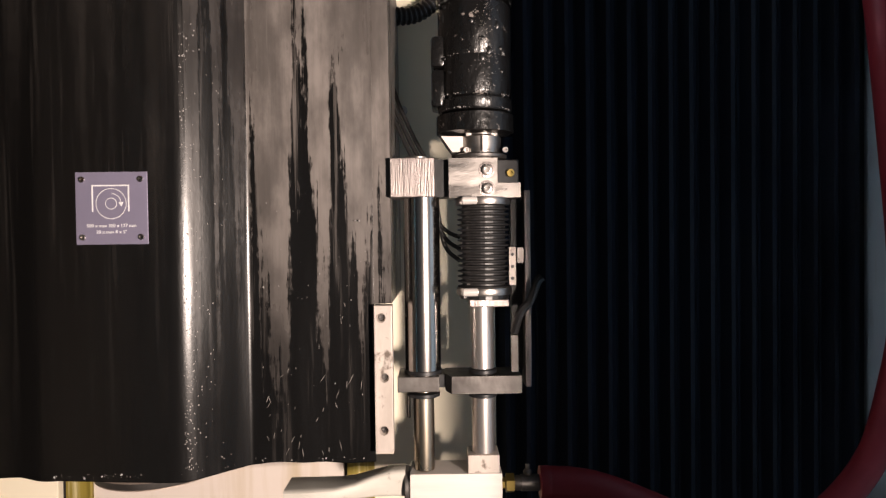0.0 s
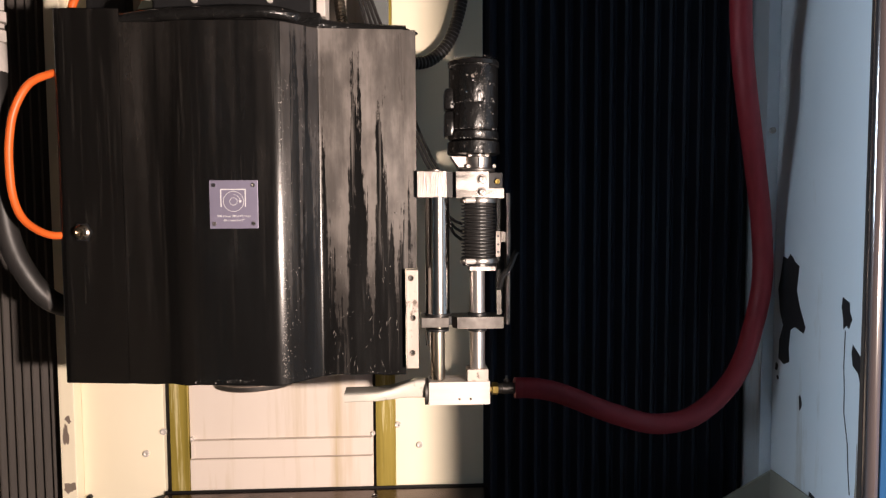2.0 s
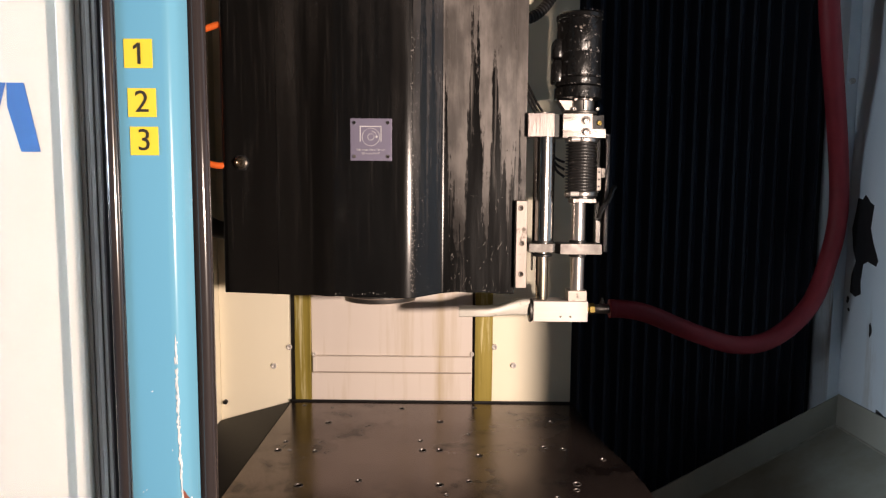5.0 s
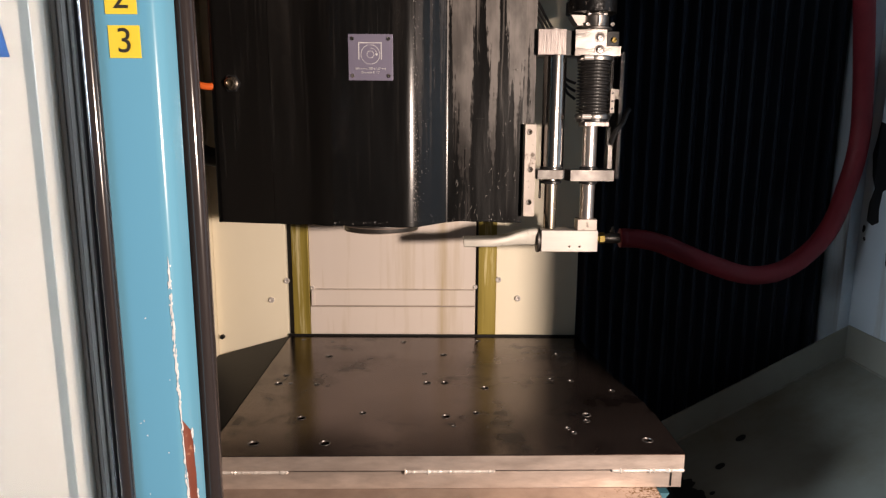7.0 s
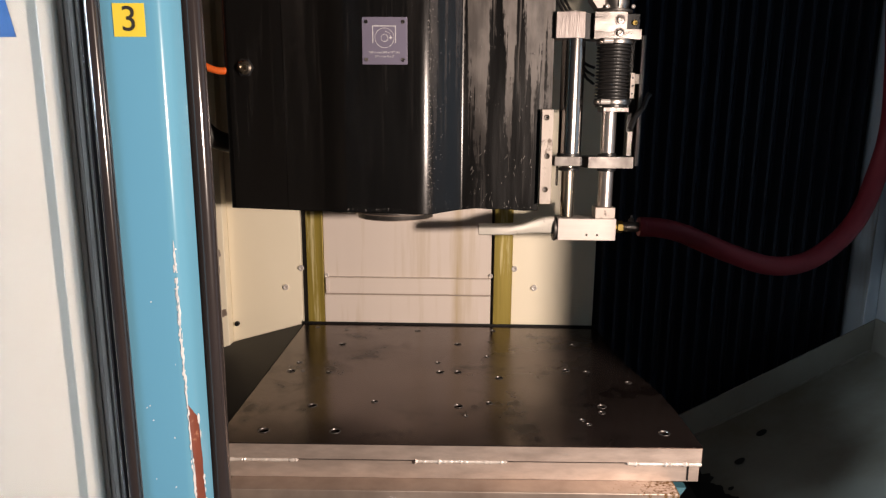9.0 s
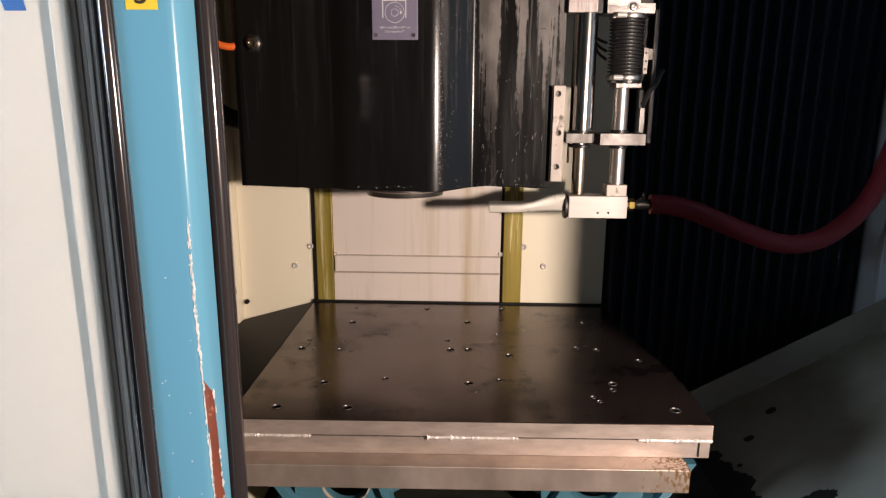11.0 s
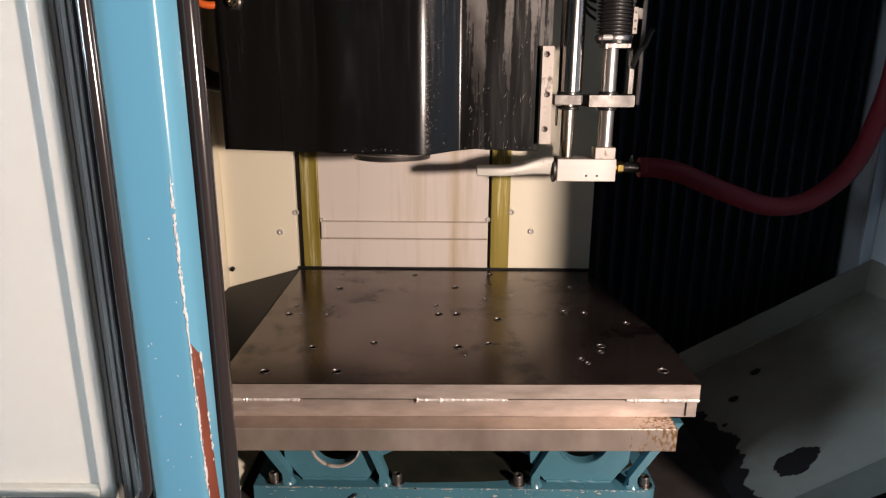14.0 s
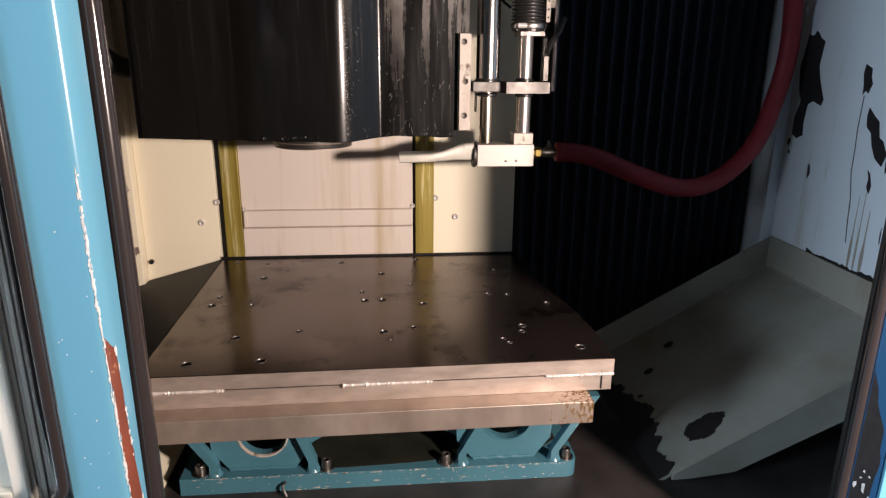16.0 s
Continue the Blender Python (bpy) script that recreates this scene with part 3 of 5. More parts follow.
for k in range(106):
    y = -0.153 + 0.0028 * k
    edge.append((0.036 + 0.022 * math.exp(-(y / 0.065) ** 2) + 0.016 * noise.noise(Vector((k * 0.16, 4.4, 0.2))) + 0.005 * noise.noise(Vector((k * 0.42, 1.7, 0.9))) + 0.0007 * rnd.random(), y))
edge.append((0.0, 0.14))
on_chute("flaked_edge", edge, 0.206, 0.50, "ragged edge of flaked paint")

chute_left = empty("chip_chute", "narrow sloping cream chip chute beside the table", "chute", (-0.55, 0.5, 0.8), kind="structure")
part("chute_floor", prism(bmesh.new(), [(-0.45, 0.845), (-0.768, 0.985), (-0.768, 0.989), (-0.45, 0.849)], 0.209, 0.7645), "cream", chute_left)

# Assumed sheet, near-black, that fills the dark wedge beside the table.
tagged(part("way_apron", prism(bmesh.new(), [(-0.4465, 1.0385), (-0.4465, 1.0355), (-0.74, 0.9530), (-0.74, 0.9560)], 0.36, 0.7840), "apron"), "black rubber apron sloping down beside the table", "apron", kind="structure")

# pleated way covers


def pleated(x0, x1, y, depth, pitch, mat, label):
    thing = empty("way_bellows", label, "bellows", ((x0 + x1) / 2, y, 0.82))
    n = int((x1 - x0) / pitch)
    w = (x1 - x0) / n
    for k in range(n):
        a = x0 + k * w
        line = [(a, y), (a + 0.08 * w, y - 0.001), (a + 0.40 * w, y - depth), (a + 0.60 * w, y - depth), (a + 0.92 * w, y - 0.001), (a + w, y),
                (a + w, y + 0.002), (a + 0.9 * w, y + 0.001), (a + 0.58 * w, y - depth + 0.002), (a + 0.42 * w, y - depth + 0.002), (a + 0.1 * w, y + 0.001), (a, y + 0.002)]
        part("pleat", prism(bmesh.new(), line, 0.845, ZT - 0.002, "xy"), mat, thing)


pleated(0.0935, 0.549, 0.7975, 0.014, 0.0245, "pleat", "black pleated way-cover bellows hanging on the rear wall")
pleated(-0.8990, -0.6085, 0.797, 0.010, 0.0145, "pleat_grey", "dark grey pleated way-cover bellows beside the cream strip")

# ---- front of the machine ----
frame_right = empty("door_frame", "blue painted steel door post with chipped edge", "door frame", (0.5, 0.15, ZB), kind="structure")
part("post", prism(bmesh.new(), [(0.3018, 0.1280), (0.3018, 0.1170), (0.3133, 0.0972), (0.3600, 0.0972), (0.3600, 0.1280)], ZB, ZT, "xy"), "frame_blue_shade", frame_right)
part("front_face", boxed(0.3145, 0.62, 0.0937, 0.0970, ZB, ZT, 0.001), "door_blue", frame_right, "blue painted front face of the post")
rnd = random.Random(4)
for k in range(40):
    z = 0.80 + rnd.random() * 0.22
    w, h = 0.0003 + rnd.random() * 0.0007, 0.001 + 0.004 * rnd.random() ** 2
    edge = 0.3030 + 0.0088 * (0.5 + 0.5 * math.sin(2.4 * k)) ** 0.5
    bevel = [(edge + a, z + b) for a, b in ragged(7, w, h, k)]
    b = bmesh.new()
    b.faces.new([b.verts.new((x, 0.1170 - (x - 0.3018) * 1.7217 - 0.0008, q)) for x, q in bevel])
    part("chipped_paint", b, "bare_metal", frame_right)
# Dark strip low on the bevel paints in the missing light there.
b = bmesh.new()
rows = []
for k in range(47):
    z = 0.785 + 0.0075 * k
    lo = 0.3020 + 0.0006 * abs(noise.noise(Vector((k * 0.4, 6.1, 0.0))))
    hi = 0.3110 + 0.0022 * noise.noise(Vector((k * 0.33, 2.3, 0.0))) - 0.0088 * max(0.0, (k - 36) / 10)
    rows.append([b.verts.new((x, 0.1170 - (x - 0.3018) * 1.7217 - 0.0003, z)) for x in (lo, max(hi, lo + 0.0002))])
for p, q in zip(rows, rows[1:]):
    b.faces.new((p[0], p[1], q[1], q[0]))
part("chipped_paint", b, "bare_patch", frame_right, "dark stretch that paints in the shade low on the post")
part("outer_panel", boxed(0.6205, 1.4, 0.0937, 0.18, ZB, ZT), "panel_white", frame_right)


def seal_strip(name, x, y, r, label, lean=0.0):
    b = bmesh.new()
    pts = [(x + 0.0016 * math.sin(5 * z + x * 30) + lean * (z - 1.4), y, z) for z in [0.80 + 0.12 * k for k in range(13)]]
    sweep(b, pts, r, 18, 6)
    return tagged(part(name, b, "seal", smooth=True), label, "door seal", kind="structure")


seal_strip("door_seal", 0.2965, 0.1215, 0.0052, "brown-black rubber tube seal along the blue post")
part("seal_carrier", boxed(0.2960, 0.3600, 0.1290, 0.1345, 0.80, ZT - 0.002, 0.001), "rubber", frame_right)

door = empty("sliding_door", "open light blue sliding door with window, worn edge and rubber seals", "door", (-0.45, 0.15, ZB))
b = bmesh.new()
prof = [(-0.4378, 0.158), (-0.4378, 0.137), (-0.398, 0.137), (-0.3945, 0.1375), (-0.3915, 0.1395), (-0.389, 0.143), (-0.3865, 0.150), (-0.3855, 0.165), (-0.392, 0.166), (-0.393, 0.158)]
prism(b, prof, 0.06, ZT, "xy")
stile = part("stile", b, "door_blue", door, smooth=True)
part("bottom_rail", boxed(-1.35, -0.4380, 0.137, 0.158, 0.06, 0.992, 0.001), "door_blue", door)
b = bmesh.new()
path = [(-0.4448, 0.1365, ZT - 0.01)] + [(-0.4448, 0.1365, 1.9 - 0.1 * k) for k in range(9)]
path += [(-0.4448 - 0.034 * (1 - math.cos(w)), 0.1365, 1.033 - 0.034 * math.sin(w)) for w in (0.0, 0.4, 0.8, 1.2, 1.5708)] + [(-0.5 - 0.1 * k, 0.1365, 0.999) for k in range(9)]
sweep(b, path, 0.0054, 12, 4)
sweep(b, [(p[0] - 0.0082 if i < 10 else p[0] - 0.004, 0.1395, p[2] + (0.009 if i > 13 else 0)) for i, p in enumerate(path)], 0.0035, 8, 4)
part("window_seal", b, "seal", door, "brown-black rubber window gasket", smooth=True)
pane = part("pane", boxed(-1.34, -0.4440, 0.1435, 0.1475, 0.999, ZT - 0.01), "glass", door)
pane.visible_shadow = False
b = bmesh.new()
pts = [(-0.3835 + 0.0014 * math.sin(6 * z), 0.1795, z) for z in [0.56 + 0.145 * k for k in range(13)]]
sweep(b, pts, 0.0092, 18, 6)
part("seal_lip", sweep(bmesh.new(), [(p[0] - 0.0112, p[1] - 0.0075, p[2]) for p in pts], 0.0030, 8, 6), "rubber", door, "black rubber lip beside the tube seal", smooth=True)
part("edge_seal", b, "seal", door, "brown-black rubber tube seal", smooth=True)
# worn paint along the bend
rnd = random.Random(21)
for k in range(24):
    x, z, w, h = -0.430 + 0.033 * rnd.random(), 0.72 + 0.55 * rnd.random(), 0.0003 + 0.0004 * rnd.random(), 0.0003 + 0.0006 * rnd.random()
    part("chipped_paint", prism(bmesh.new(), [(x + a, z + c) for a, c in ragged(7, w, h, 50 + k, 0.3)], 0.1366, 0.13695), "bare_metal", door)
bend = [Vector(p) for p in ((-0.3985, 0.1367), (-0.3945, 0.1371), (-0.3912, 0.1392), (-0.3886, 0.1428), (-0.3861, 0.1499), (-0.3851, 0.1640))]


def along(t):
    t = max(0.0, min(0.999, t)) * (len(bend) - 1)
    p, q = bend[int(t)], bend[int(t) + 1]
    n = Vector((q.y - p.y, p.x - q.x)).normalized()
    bow = 4 * (t % 1) * (1 - t % 1) * 0.00035
    return p.lerp(q, t % 1) + n * (0.00012 + bow)


def bend_patch(name, z0, z1, lo, hi, mat, label=""):
    """A thin patch wrapped round the door's bent edge; lo and hi give its borders over the height."""
    b = bmesh.new()
    rows = []
    k = max(3, int((z1 - z0) / 0.002))
    for i in range(k + 1):
        z = z0 + (z1 - z0) * i / k
        u, v = lo(z), hi(z)
        rows.append([b.verts.new((*along(u + (v - u) * j / 5), z)) for j in range(6)])
    for p, q in zip(rows, rows[1:]):
        for j in range(5):
            b.faces.new((p[j], p[j + 1], q[j + 1], q[j]))
    return part(name, b, mat, door, label)


def wavy(z, seed):
    return noise.noise(Vector((z * 30, seed, 0.3))) + 0.5 * noise.noise(Vector((z * 110, seed, 3.1)))


def wear(z):
    return 0.235 + 0.95 * max(0.0, min(0.28, 1.26 - z))


bend_patch("worn_paint", 0.66, 1.170, lambda z: wear(z) + 0.03 + 0.02 * wavy(z, 1), lambda z: wear(z) + 0.37 + 0.03 * wavy(z, 2) - 0.33 * max(0, (z - 1.154) / 0.016) ** 1.3, "primer", "strip of red-brown primer where the paint is worn off")
for k, (z0, z1) in enumerate(((1.291, 1.318), (1.262, 1.286), (1.238, 1.257), (1.214, 1.233), (1.190, 1.211), (1.165, 1.186), (1.120, 1.160), (1.072, 1.112), (1.020, 1.066), (0.950, 1.010), (0.86, 0.94), (0.76, 0.85))):
    bend_patch("chipped_paint", z0, z1, lambda z, k=k, z0=z0, z1=z1: wear(z) - (0.014 + 0.055 * abs(wavy(z * 4, k))) * math.sin(math.pi * (z - z0) / (z1 - z0)), lambda z, k=k, z0=z0, z1=z1: wear(z) + 0.002 + (0.012 + 0.060 * abs(wavy(z * 4, k + 20))) * math.sin(math.pi * (z - z0) / (z1 - z0)), "bare_metal")
for k in range(230):
    z, h = 0.70 + 0.61 * rnd.random() ** 0.45, 0.0015 + 0.007 * rnd.random() ** 2
    c = wear(z) + 0.02 * wavy(z, 5) + 0.11 * (rnd.random() - 0.5)
    w = 0.007 + 0.032 * rnd.random() ** 2
    bend_patch("chipped_paint", z, z + h, lambda q, c=c, w=w, z=z, h=h: c - w * (0.3 + math.sin(math.pi * (q - z) / h)), lambda q, c=c, w=w, z=z, h=h: c + w * (0.3 + math.sin(math.pi * (q - z) / h)) + 0.002, "bare_metal")
for k in range(70):
    z, h = 0.68 + 0.48 * rnd.random(), 0.002 + 0.008 * rnd.random()
    c = wear(z) + (0.02 if rnd.random() < 0.4 else 0.37) + 0.04 * (rnd.random() - 0.5)
    w = 0.015 + 0.03 * rnd.random()
    bend_patch("chipped_paint", z, z + h, lambda q, c=c, w=w, z=z, h=h: c - w * math.sin(math.pi * (q - z) / h), lambda q, c=c, w=w, z=z, h=h: c + w * math.sin(math.pi * (q - z) / h) + 0.002, "bare_metal")

for text, z, x in (("1", 1.568, -0.4185), ("2", 1.5255, -0.4165), ("3", 1.492, -0.4155)):
    st = empty("number_sticker", "yellow square number sticker on the blue door", "sticker", (x, 0.1368, z), "number stickers")
    part("label", boxed(x - 0.0125, x + 0.0125, 0.1362, 0.1368, z - 0.0125, z + 0.0125), "sticker", st)
    if text == "1":
        part("digit", prism(bmesh.new(), [(x - 0.0005, z - 0.0092), (x + 0.0022, z - 0.0092), (x + 0.0022, z + 0.0092), (x - 0.0002, z + 0.0092), (x - 0.0040, z + 0.0062), (x - 0.0040, z + 0.0035), (x - 0.0005, z + 0.0055)], 0.1358, 0.1362), "print_black", st)
        continue
    words("digit", text, 0.027, Matrix.Translation((x, 0.1360, z)) @ Matrix.Rotation(radians(90), 4, "X"), "print_black", st)

front_panel = empty("front_panel", "cream front panel behind the door window with blue logo", "panel", (-0.9, 0.17, ZB), kind="structure")
part("panel_sheet", boxed(-1.40, -0.5042, 0.1815, 0.198, ZB, ZT), "panel_white", front_panel)
b = bmesh.new()
box(b, -0.5105, -0.4945, 0.170, 0.1813, ZB, ZT, 0.002)
box(b, -1.40, -0.5107, 0.170, 0.1813, ZB, 0.999, 0.002)
part("panel_rim", b, "panel_white", front_panel)
b = bmesh.new()
prism(b, [(-0.603, 1.484), (-0.5855, 1.549), (-0.5665, 1.549), (-0.572, 1.530), (-0.586, 1.484)], 0.1809, 0.1814)
prism(b, [(-0.5655, 1.549), (-0.549, 1.549), (-0.536, 1.484), (-0.5545, 1.484), (-0.566, 1.527)], 0.1809, 0.1814)
part("logo", b, "print_blue", front_panel, "slanted blue logo bars")
b = bmesh.new()
for k in range(9):
    x = -0.4935 + 0.0047 * k
    box(b, x, x + 0.0044, 0.1735 + 0.0012 * (k % 2), 0.190, ZB, ZT, 0.0008)
part("ribbed_strip", b, "rib_grey", front_panel, "dark ribbed rubber strip")
part("recess", boxed(-0.5038, -0.4395, 0.2035, 0.2075, ZB, ZT), "panel_white", front_panel)

tagged(part("front_apron", boxed(-0.38, 0.343, 0.139, 0.183, ZB, 0.78, 0.002), "frame_blue_shade"), "blue painted apron below the machine opening", "panel", kind="structure")
tagged(part("side_cladding", boxed(0.5815, 0.62, 0.19, 0.80, ZB, ZT), "panel_white"), "cream outer side cladding of the machine", "wall", kind="structure")

# the workshop round the machine
shop = boxed(-4.2, 4.2, -4.2, 1.9, -0.06, -0.0)
tagged(part("floor", shop, "shop_floor"), "grey concrete workshop floor", "floor", kind="structure")
for nm, a in (("wall_south", (-4.2, 4.2, -4.3, -4.2, 0, 4)), ("wall_west", (-4.3, -4.2, -4.2, 1.9, 0, 4)), ("wall_east", (4.2, 4.3, -4.2, 1.9, 0, 4)), ("wall_north", (-4.2, 4.2, 1.9, 2.0, 0, 4))):
    tagged(part(nm, boxed(*a), "shop_wall"), "plain grey workshop wall", "wall", kind="structure")
tagged(part("workshop_ceiling", boxed(-4.3, 4.3, -4.3, 2.0, 4, 4.1), "shop_wall"), "plain grey workshop ceiling", "ceiling", kind="structure")

# ---- the work table ----
TX0, TX1, TY0, TY1 = -0.444, 0.134, 0.328, 0.781
fixture = empty("fixture_plate", "dark oiled steel fixture plate drilled with holes, on table slab", "plate", (-0.15, 0.55, 0.996))
# The outline curves in where shade falls, so its edge is built into the shape.
plate_plan = [(TX0, TY0), (TX1, TY0), (TX1, 0.405), (0.1328, 0.440), (0.1293, 0.480), (0.1235, 0.520), (0.116, 0.555), (0.109, 0.590), (0.104, 0.640), (0.1, 0.70), (0.097, TY1), (TX0, TY1)]
top = part("top_plate", prism(bmesh.new(), plate_plan, 1.0195, 1.040, "xy"), "table_steel", fixture)
holes = ((-0.353, 0.668, 5), (-0.415, 0.758, 2), (-0.36, 0.747, 1), (-0.23, 0.746, 4), (-0.094, 0.753, 4), (-0.157, 0.677, 5), (-0.406, 0.58, 3), (-0.41, 0.545, 5), (-0.392, 0.546, 1), (-0.351, 0.543, 3),
         (-0.35, 0.424, 5), (-0.269, 0.44, 3), (-0.394, 0.35, 6), (-0.306, 0.352, 6), (-0.188, 0.589, 2), (-0.183, 0.55, 5), (-0.156, 0.551, 5), (-0.095, 0.531, 5), (-0.109, 0.619, 2), (-0.155, 0.43, 5),
         (-0.113, 0.442, 3), (-0.145, 0.401, 1), (0.01, 0.566, 4), (0.04, 0.56, 3), (0.039, 0.683, 3), (0.094, 0.521, 3), (0.038, 0.437, 5), (0.034, 0.418, 3), (0.004, 0.395, 2), (0.01, 0.383, 2), (0.099, 0.363, 6))
bm = bmesh.new()
for x, y, r in holes:
    rr = 0.00075 * r + 0.0008
    lathe(bm, [(rr, -0.016), (rr, -0.0012), (rr + 0.0014, 0.0004), (rr + 0.0014, 0.004)], (x, y, 1.040), "z", 14)
cut(top, bm)
for x, y, r in holes:
    rr = 0.00075 * r + 0.0008
    part("hole_rim", lathe(bmesh.new(), [(rr + 0.0019, 0), (rr + 0.0015, 0.0006), (rr + 0.0010, 0.0006), (rr + 0.0003, -0.0012), (rr - 0.0001, -0.0045)], (x, y, 1.0401), "z", 14, False), "grey_steel", fixture, smooth=True)
part("front_edge", boxed(TX0 + 0.001, TX1 - 0.001, TY0 - 0.0008, TY0 - 0.0001, 1.0205, 1.0388), "table_edge", fixture)
lower = part("lower_plate", prism(bmesh.new(), [(TX0 + 0.001, TY0 + 0.002)] + [(x - 0.002, max(y, TY0 + 0.002)) for x, y in plate_plan[1:-1]] + [(TX0 + 0.001, TY1)], 0.9955, 1.0175, "xy"), "table_edge", fixture)
# Black strip stands in for the shaded gap behind the plate.
part("rear_wiper", boxed(TX0 - 0.004, 0.0965, 0.7816, 0.7838, 0.985, 1.0435, 0.0005), "apron", fixture, "black strip painting the dark gap along the rear edge")
part("packing", boxed(TX0 + 0.02, 0.09, TY0 + 0.006, TY1 - 0.01, 1.0176, 1.0194), "black_part", fixture)
part("locating_strip", boxed(0.118, 0.1195, TY0 + 0.0006, TY0 + 0.0018, 0.9975, 1.0150), "black_part", fixture)
part("locating_pin", rod(bmesh.new(), (0.119, TY0 + 0.003, 0.9985), 0.002, 0.004, "y", 10), "steel", fixture)
rnd = random.Random(33)
for x0, x1 in ((-0.444, -0.345), (-0.205, -0.096), (0.046, 0.134)):
    prof_w, h = [(0.0004, 0.0)], 0.0
    while h < x1 - x0:
        prof_w.append((0.0018 + 0.0011 * rnd.random() + (0.0012 if rnd.random() < 0.06 else 0), h))
        h += 0.0014 + 0.0012 * rnd.random()
    b = lathe(bmesh.new(), prof_w + [(0.0004, h)], (x0, TY0 + 0.0004, 1.0185), "x", 10)
    part("weld_bead", b, "weld", fixture, "shiny uneven weld bead", smooth=True)

slab = empty("table_slab", "thick steel table slab with rust at one end", "slab", (-0.16, 0.55, 0.965))
part("body", boxed(-0.426, 0.102, 0.302, 0.775, 0.9655, 0.9952, 0.001), "slab_steel", slab)

# the plates lie a little askew: their front edges come forward at one end
for ob in (*fixture.children, *slab.children):
    for v in ob.data.vertices:
        if v.co.y < 0.338:
            v.co.y -= 0.0095 * (TX1 - v.co.x) / (TX1 - TX0)

base = empty("table_base", "teal painted cast base with arches, ribs and socket bolts", "machine base", (-0.15, 0.5, 0.8435))
BT, BY = 0.868, 0.364
o = [(-0.424, BY)] + [(0.094 + 0.014 * math.sin(w), BY + 0.014 - 0.014 * math.cos(w)) for w in (0, 0.4, 0.8, 1.2, 1.57)] + [(0.108, 0.72), (-0.424, 0.72)]
foot = part("foot_plate", prism(bmesh.new(), o, 0.8436, BT, "xy"), "teal", base)


def web(x0, x1, xh, r, zc, rim):
    """An upright web with chamfered feet and a round opening."""
    w = part("web", prism(bmesh.new(), [(x0, BT + 0.0002), (x1, BT + 0.0002), (x1 + 0.022, 0.898), (x1 + 0.026, 0.9653), (x0 - 0.026, 0.9653), (x0 - 0.022, 0.898)], 0.380, 0.396), "teal", base)
    cut(w, lathe(bmesh.new(), [(r, -0.03), (r, 0.03)], (xh, 0.388, zc), "y", 40))
    part("bore_rim", lathe(bmesh.new(), [(r + 0.0022, 0.0), (r + 0.0020, -0.0012), (r + 0.0002, -0.0014), (r - 0.0004, -0.0002), (r - 0.0004, 0.003)], (xh, 0.3802, zc), "y", 40, False), rim, w, "rounded edge of the bore", smooth=True)
    part("weld_seam", sweep(bmesh.new(), [(x0 + (x1 - x0) * k / 8, 0.3795, BT + 0.0015 + 0.0008 * math.sin(9 * k)) for k in range(9)], 0.0022, 6, 3), "teal", w)


web(-0.362, -0.276, -0.3165, 0.0315, 0.9195, "worn_white")
web(-0.036, 0.050, 0.0115, 0.032, 0.9285, "teal")
arc = [(-0.262 + 0.214 * k / 18, 0.926 - 0.036 * (2 * k / 18 - 1) ** 2) for k in range(19)]
part("arch_web", prism(bmesh.new(), arc + [(-0.048, 0.9654), (-0.262, 0.9654)], 0.3965, 0.410), "teal", base)
for x, lean in ((-0.380, -0.052), (-0.252, -0.030), (-0.052, 0.046), (0.076, 0.050)):
    b = prism(bmesh.new(), [(x - 0.0055, BT + 0.0002), (x + 0.0055, BT + 0.0002), (x + 0.0055, 0.884), (x + 0.007 + lean, 0.9652), (x - 0.007 + lean, 0.9652), (x - 0.0055, 0.884)], 0.3665, 0.3798)
    rib = part("rib", b, "teal", base)
    part("rib_foot", lathe(bmesh.new(), [(0.0105, 0), (0.0085, 0.003), (0.006, 0.010), (0.0055, 0.016)], (x, 0.374, BT + 0.0002), "z", 14), "teal", rib, smooth=True)
for x in (-0.399, -0.235, -0.074, 0.0935):
    bolt = part("bolt", lathe(bmesh.new(), [(0.0066, 0), (0.0066, 0.0105), (0.0058, 0.012), (0.0038, 0.012), (0.0034, 0.006), (0.0002, 0.0055)], (x, 0.3755, BT + 0.0018), "z", 18), "grey_steel", base, "dark steel socket bolt", smooth=True)
    part("washer", lathe(bmesh.new(), [(0.0105, 0), (0.0105, 0.0016), (0.004, 0.0016)], (x, 0.3755, BT + 0.0001), "z", 18), "steel", bolt)
# Oily dirt, its dark sheet also painting the shade under the slab.
film = [(-0.405, 0.3985), (-0.27, 0.386), (-0.262, 0.376), (-0.21, 0.374), (-0.12, 0.378), (-0.066, 0.384), (-0.05, 0.399), (0.07, 0.404), (0.09, 0.42), (0.09, 0.61), (-0.405, 0.61)]
part("oil_film", prism(bmesh.new(), film, BT + 0.0002, BT + 0.0007, "xy"), "oily", base, "dark oily dirt with painted-in shade on the foot plate")
part("core", boxed(-0.41, 0.085, 0.62, 0.70, BT + 0.0002, 0.9652), "teal", base)
part("locking_pin", sweep(bmesh.new(), [(-0.288, BY - 0.001, 0.858), (-0.291, BY - 0.008, 0.855), (-0.286, BY - 0.014, 0.8445)], 0.0022, 8, 4), "steel", base, smooth=True)
rnd = random.Random(8)
for k in range(190):
    x = -0.415 + 0.505 * rnd.random()
    z = BT - 0.0006 - 0.0016 * rnd.random() if rnd.random() < 0.62 else 0.8445 + 0.022 * rnd.random() ** 2
    w = 0.0005 + 0.0035 * rnd.random() ** 3
    part("chipped_paint", prism(bmesh.new(), [(x + a, z + c) for a, c in ragged(6, w, 0.0003 + 0.0009 * rnd.random() ** 2, 300 + k, 0.7)], BY - 0.0005, BY - 0.0001), "worn_white", base)

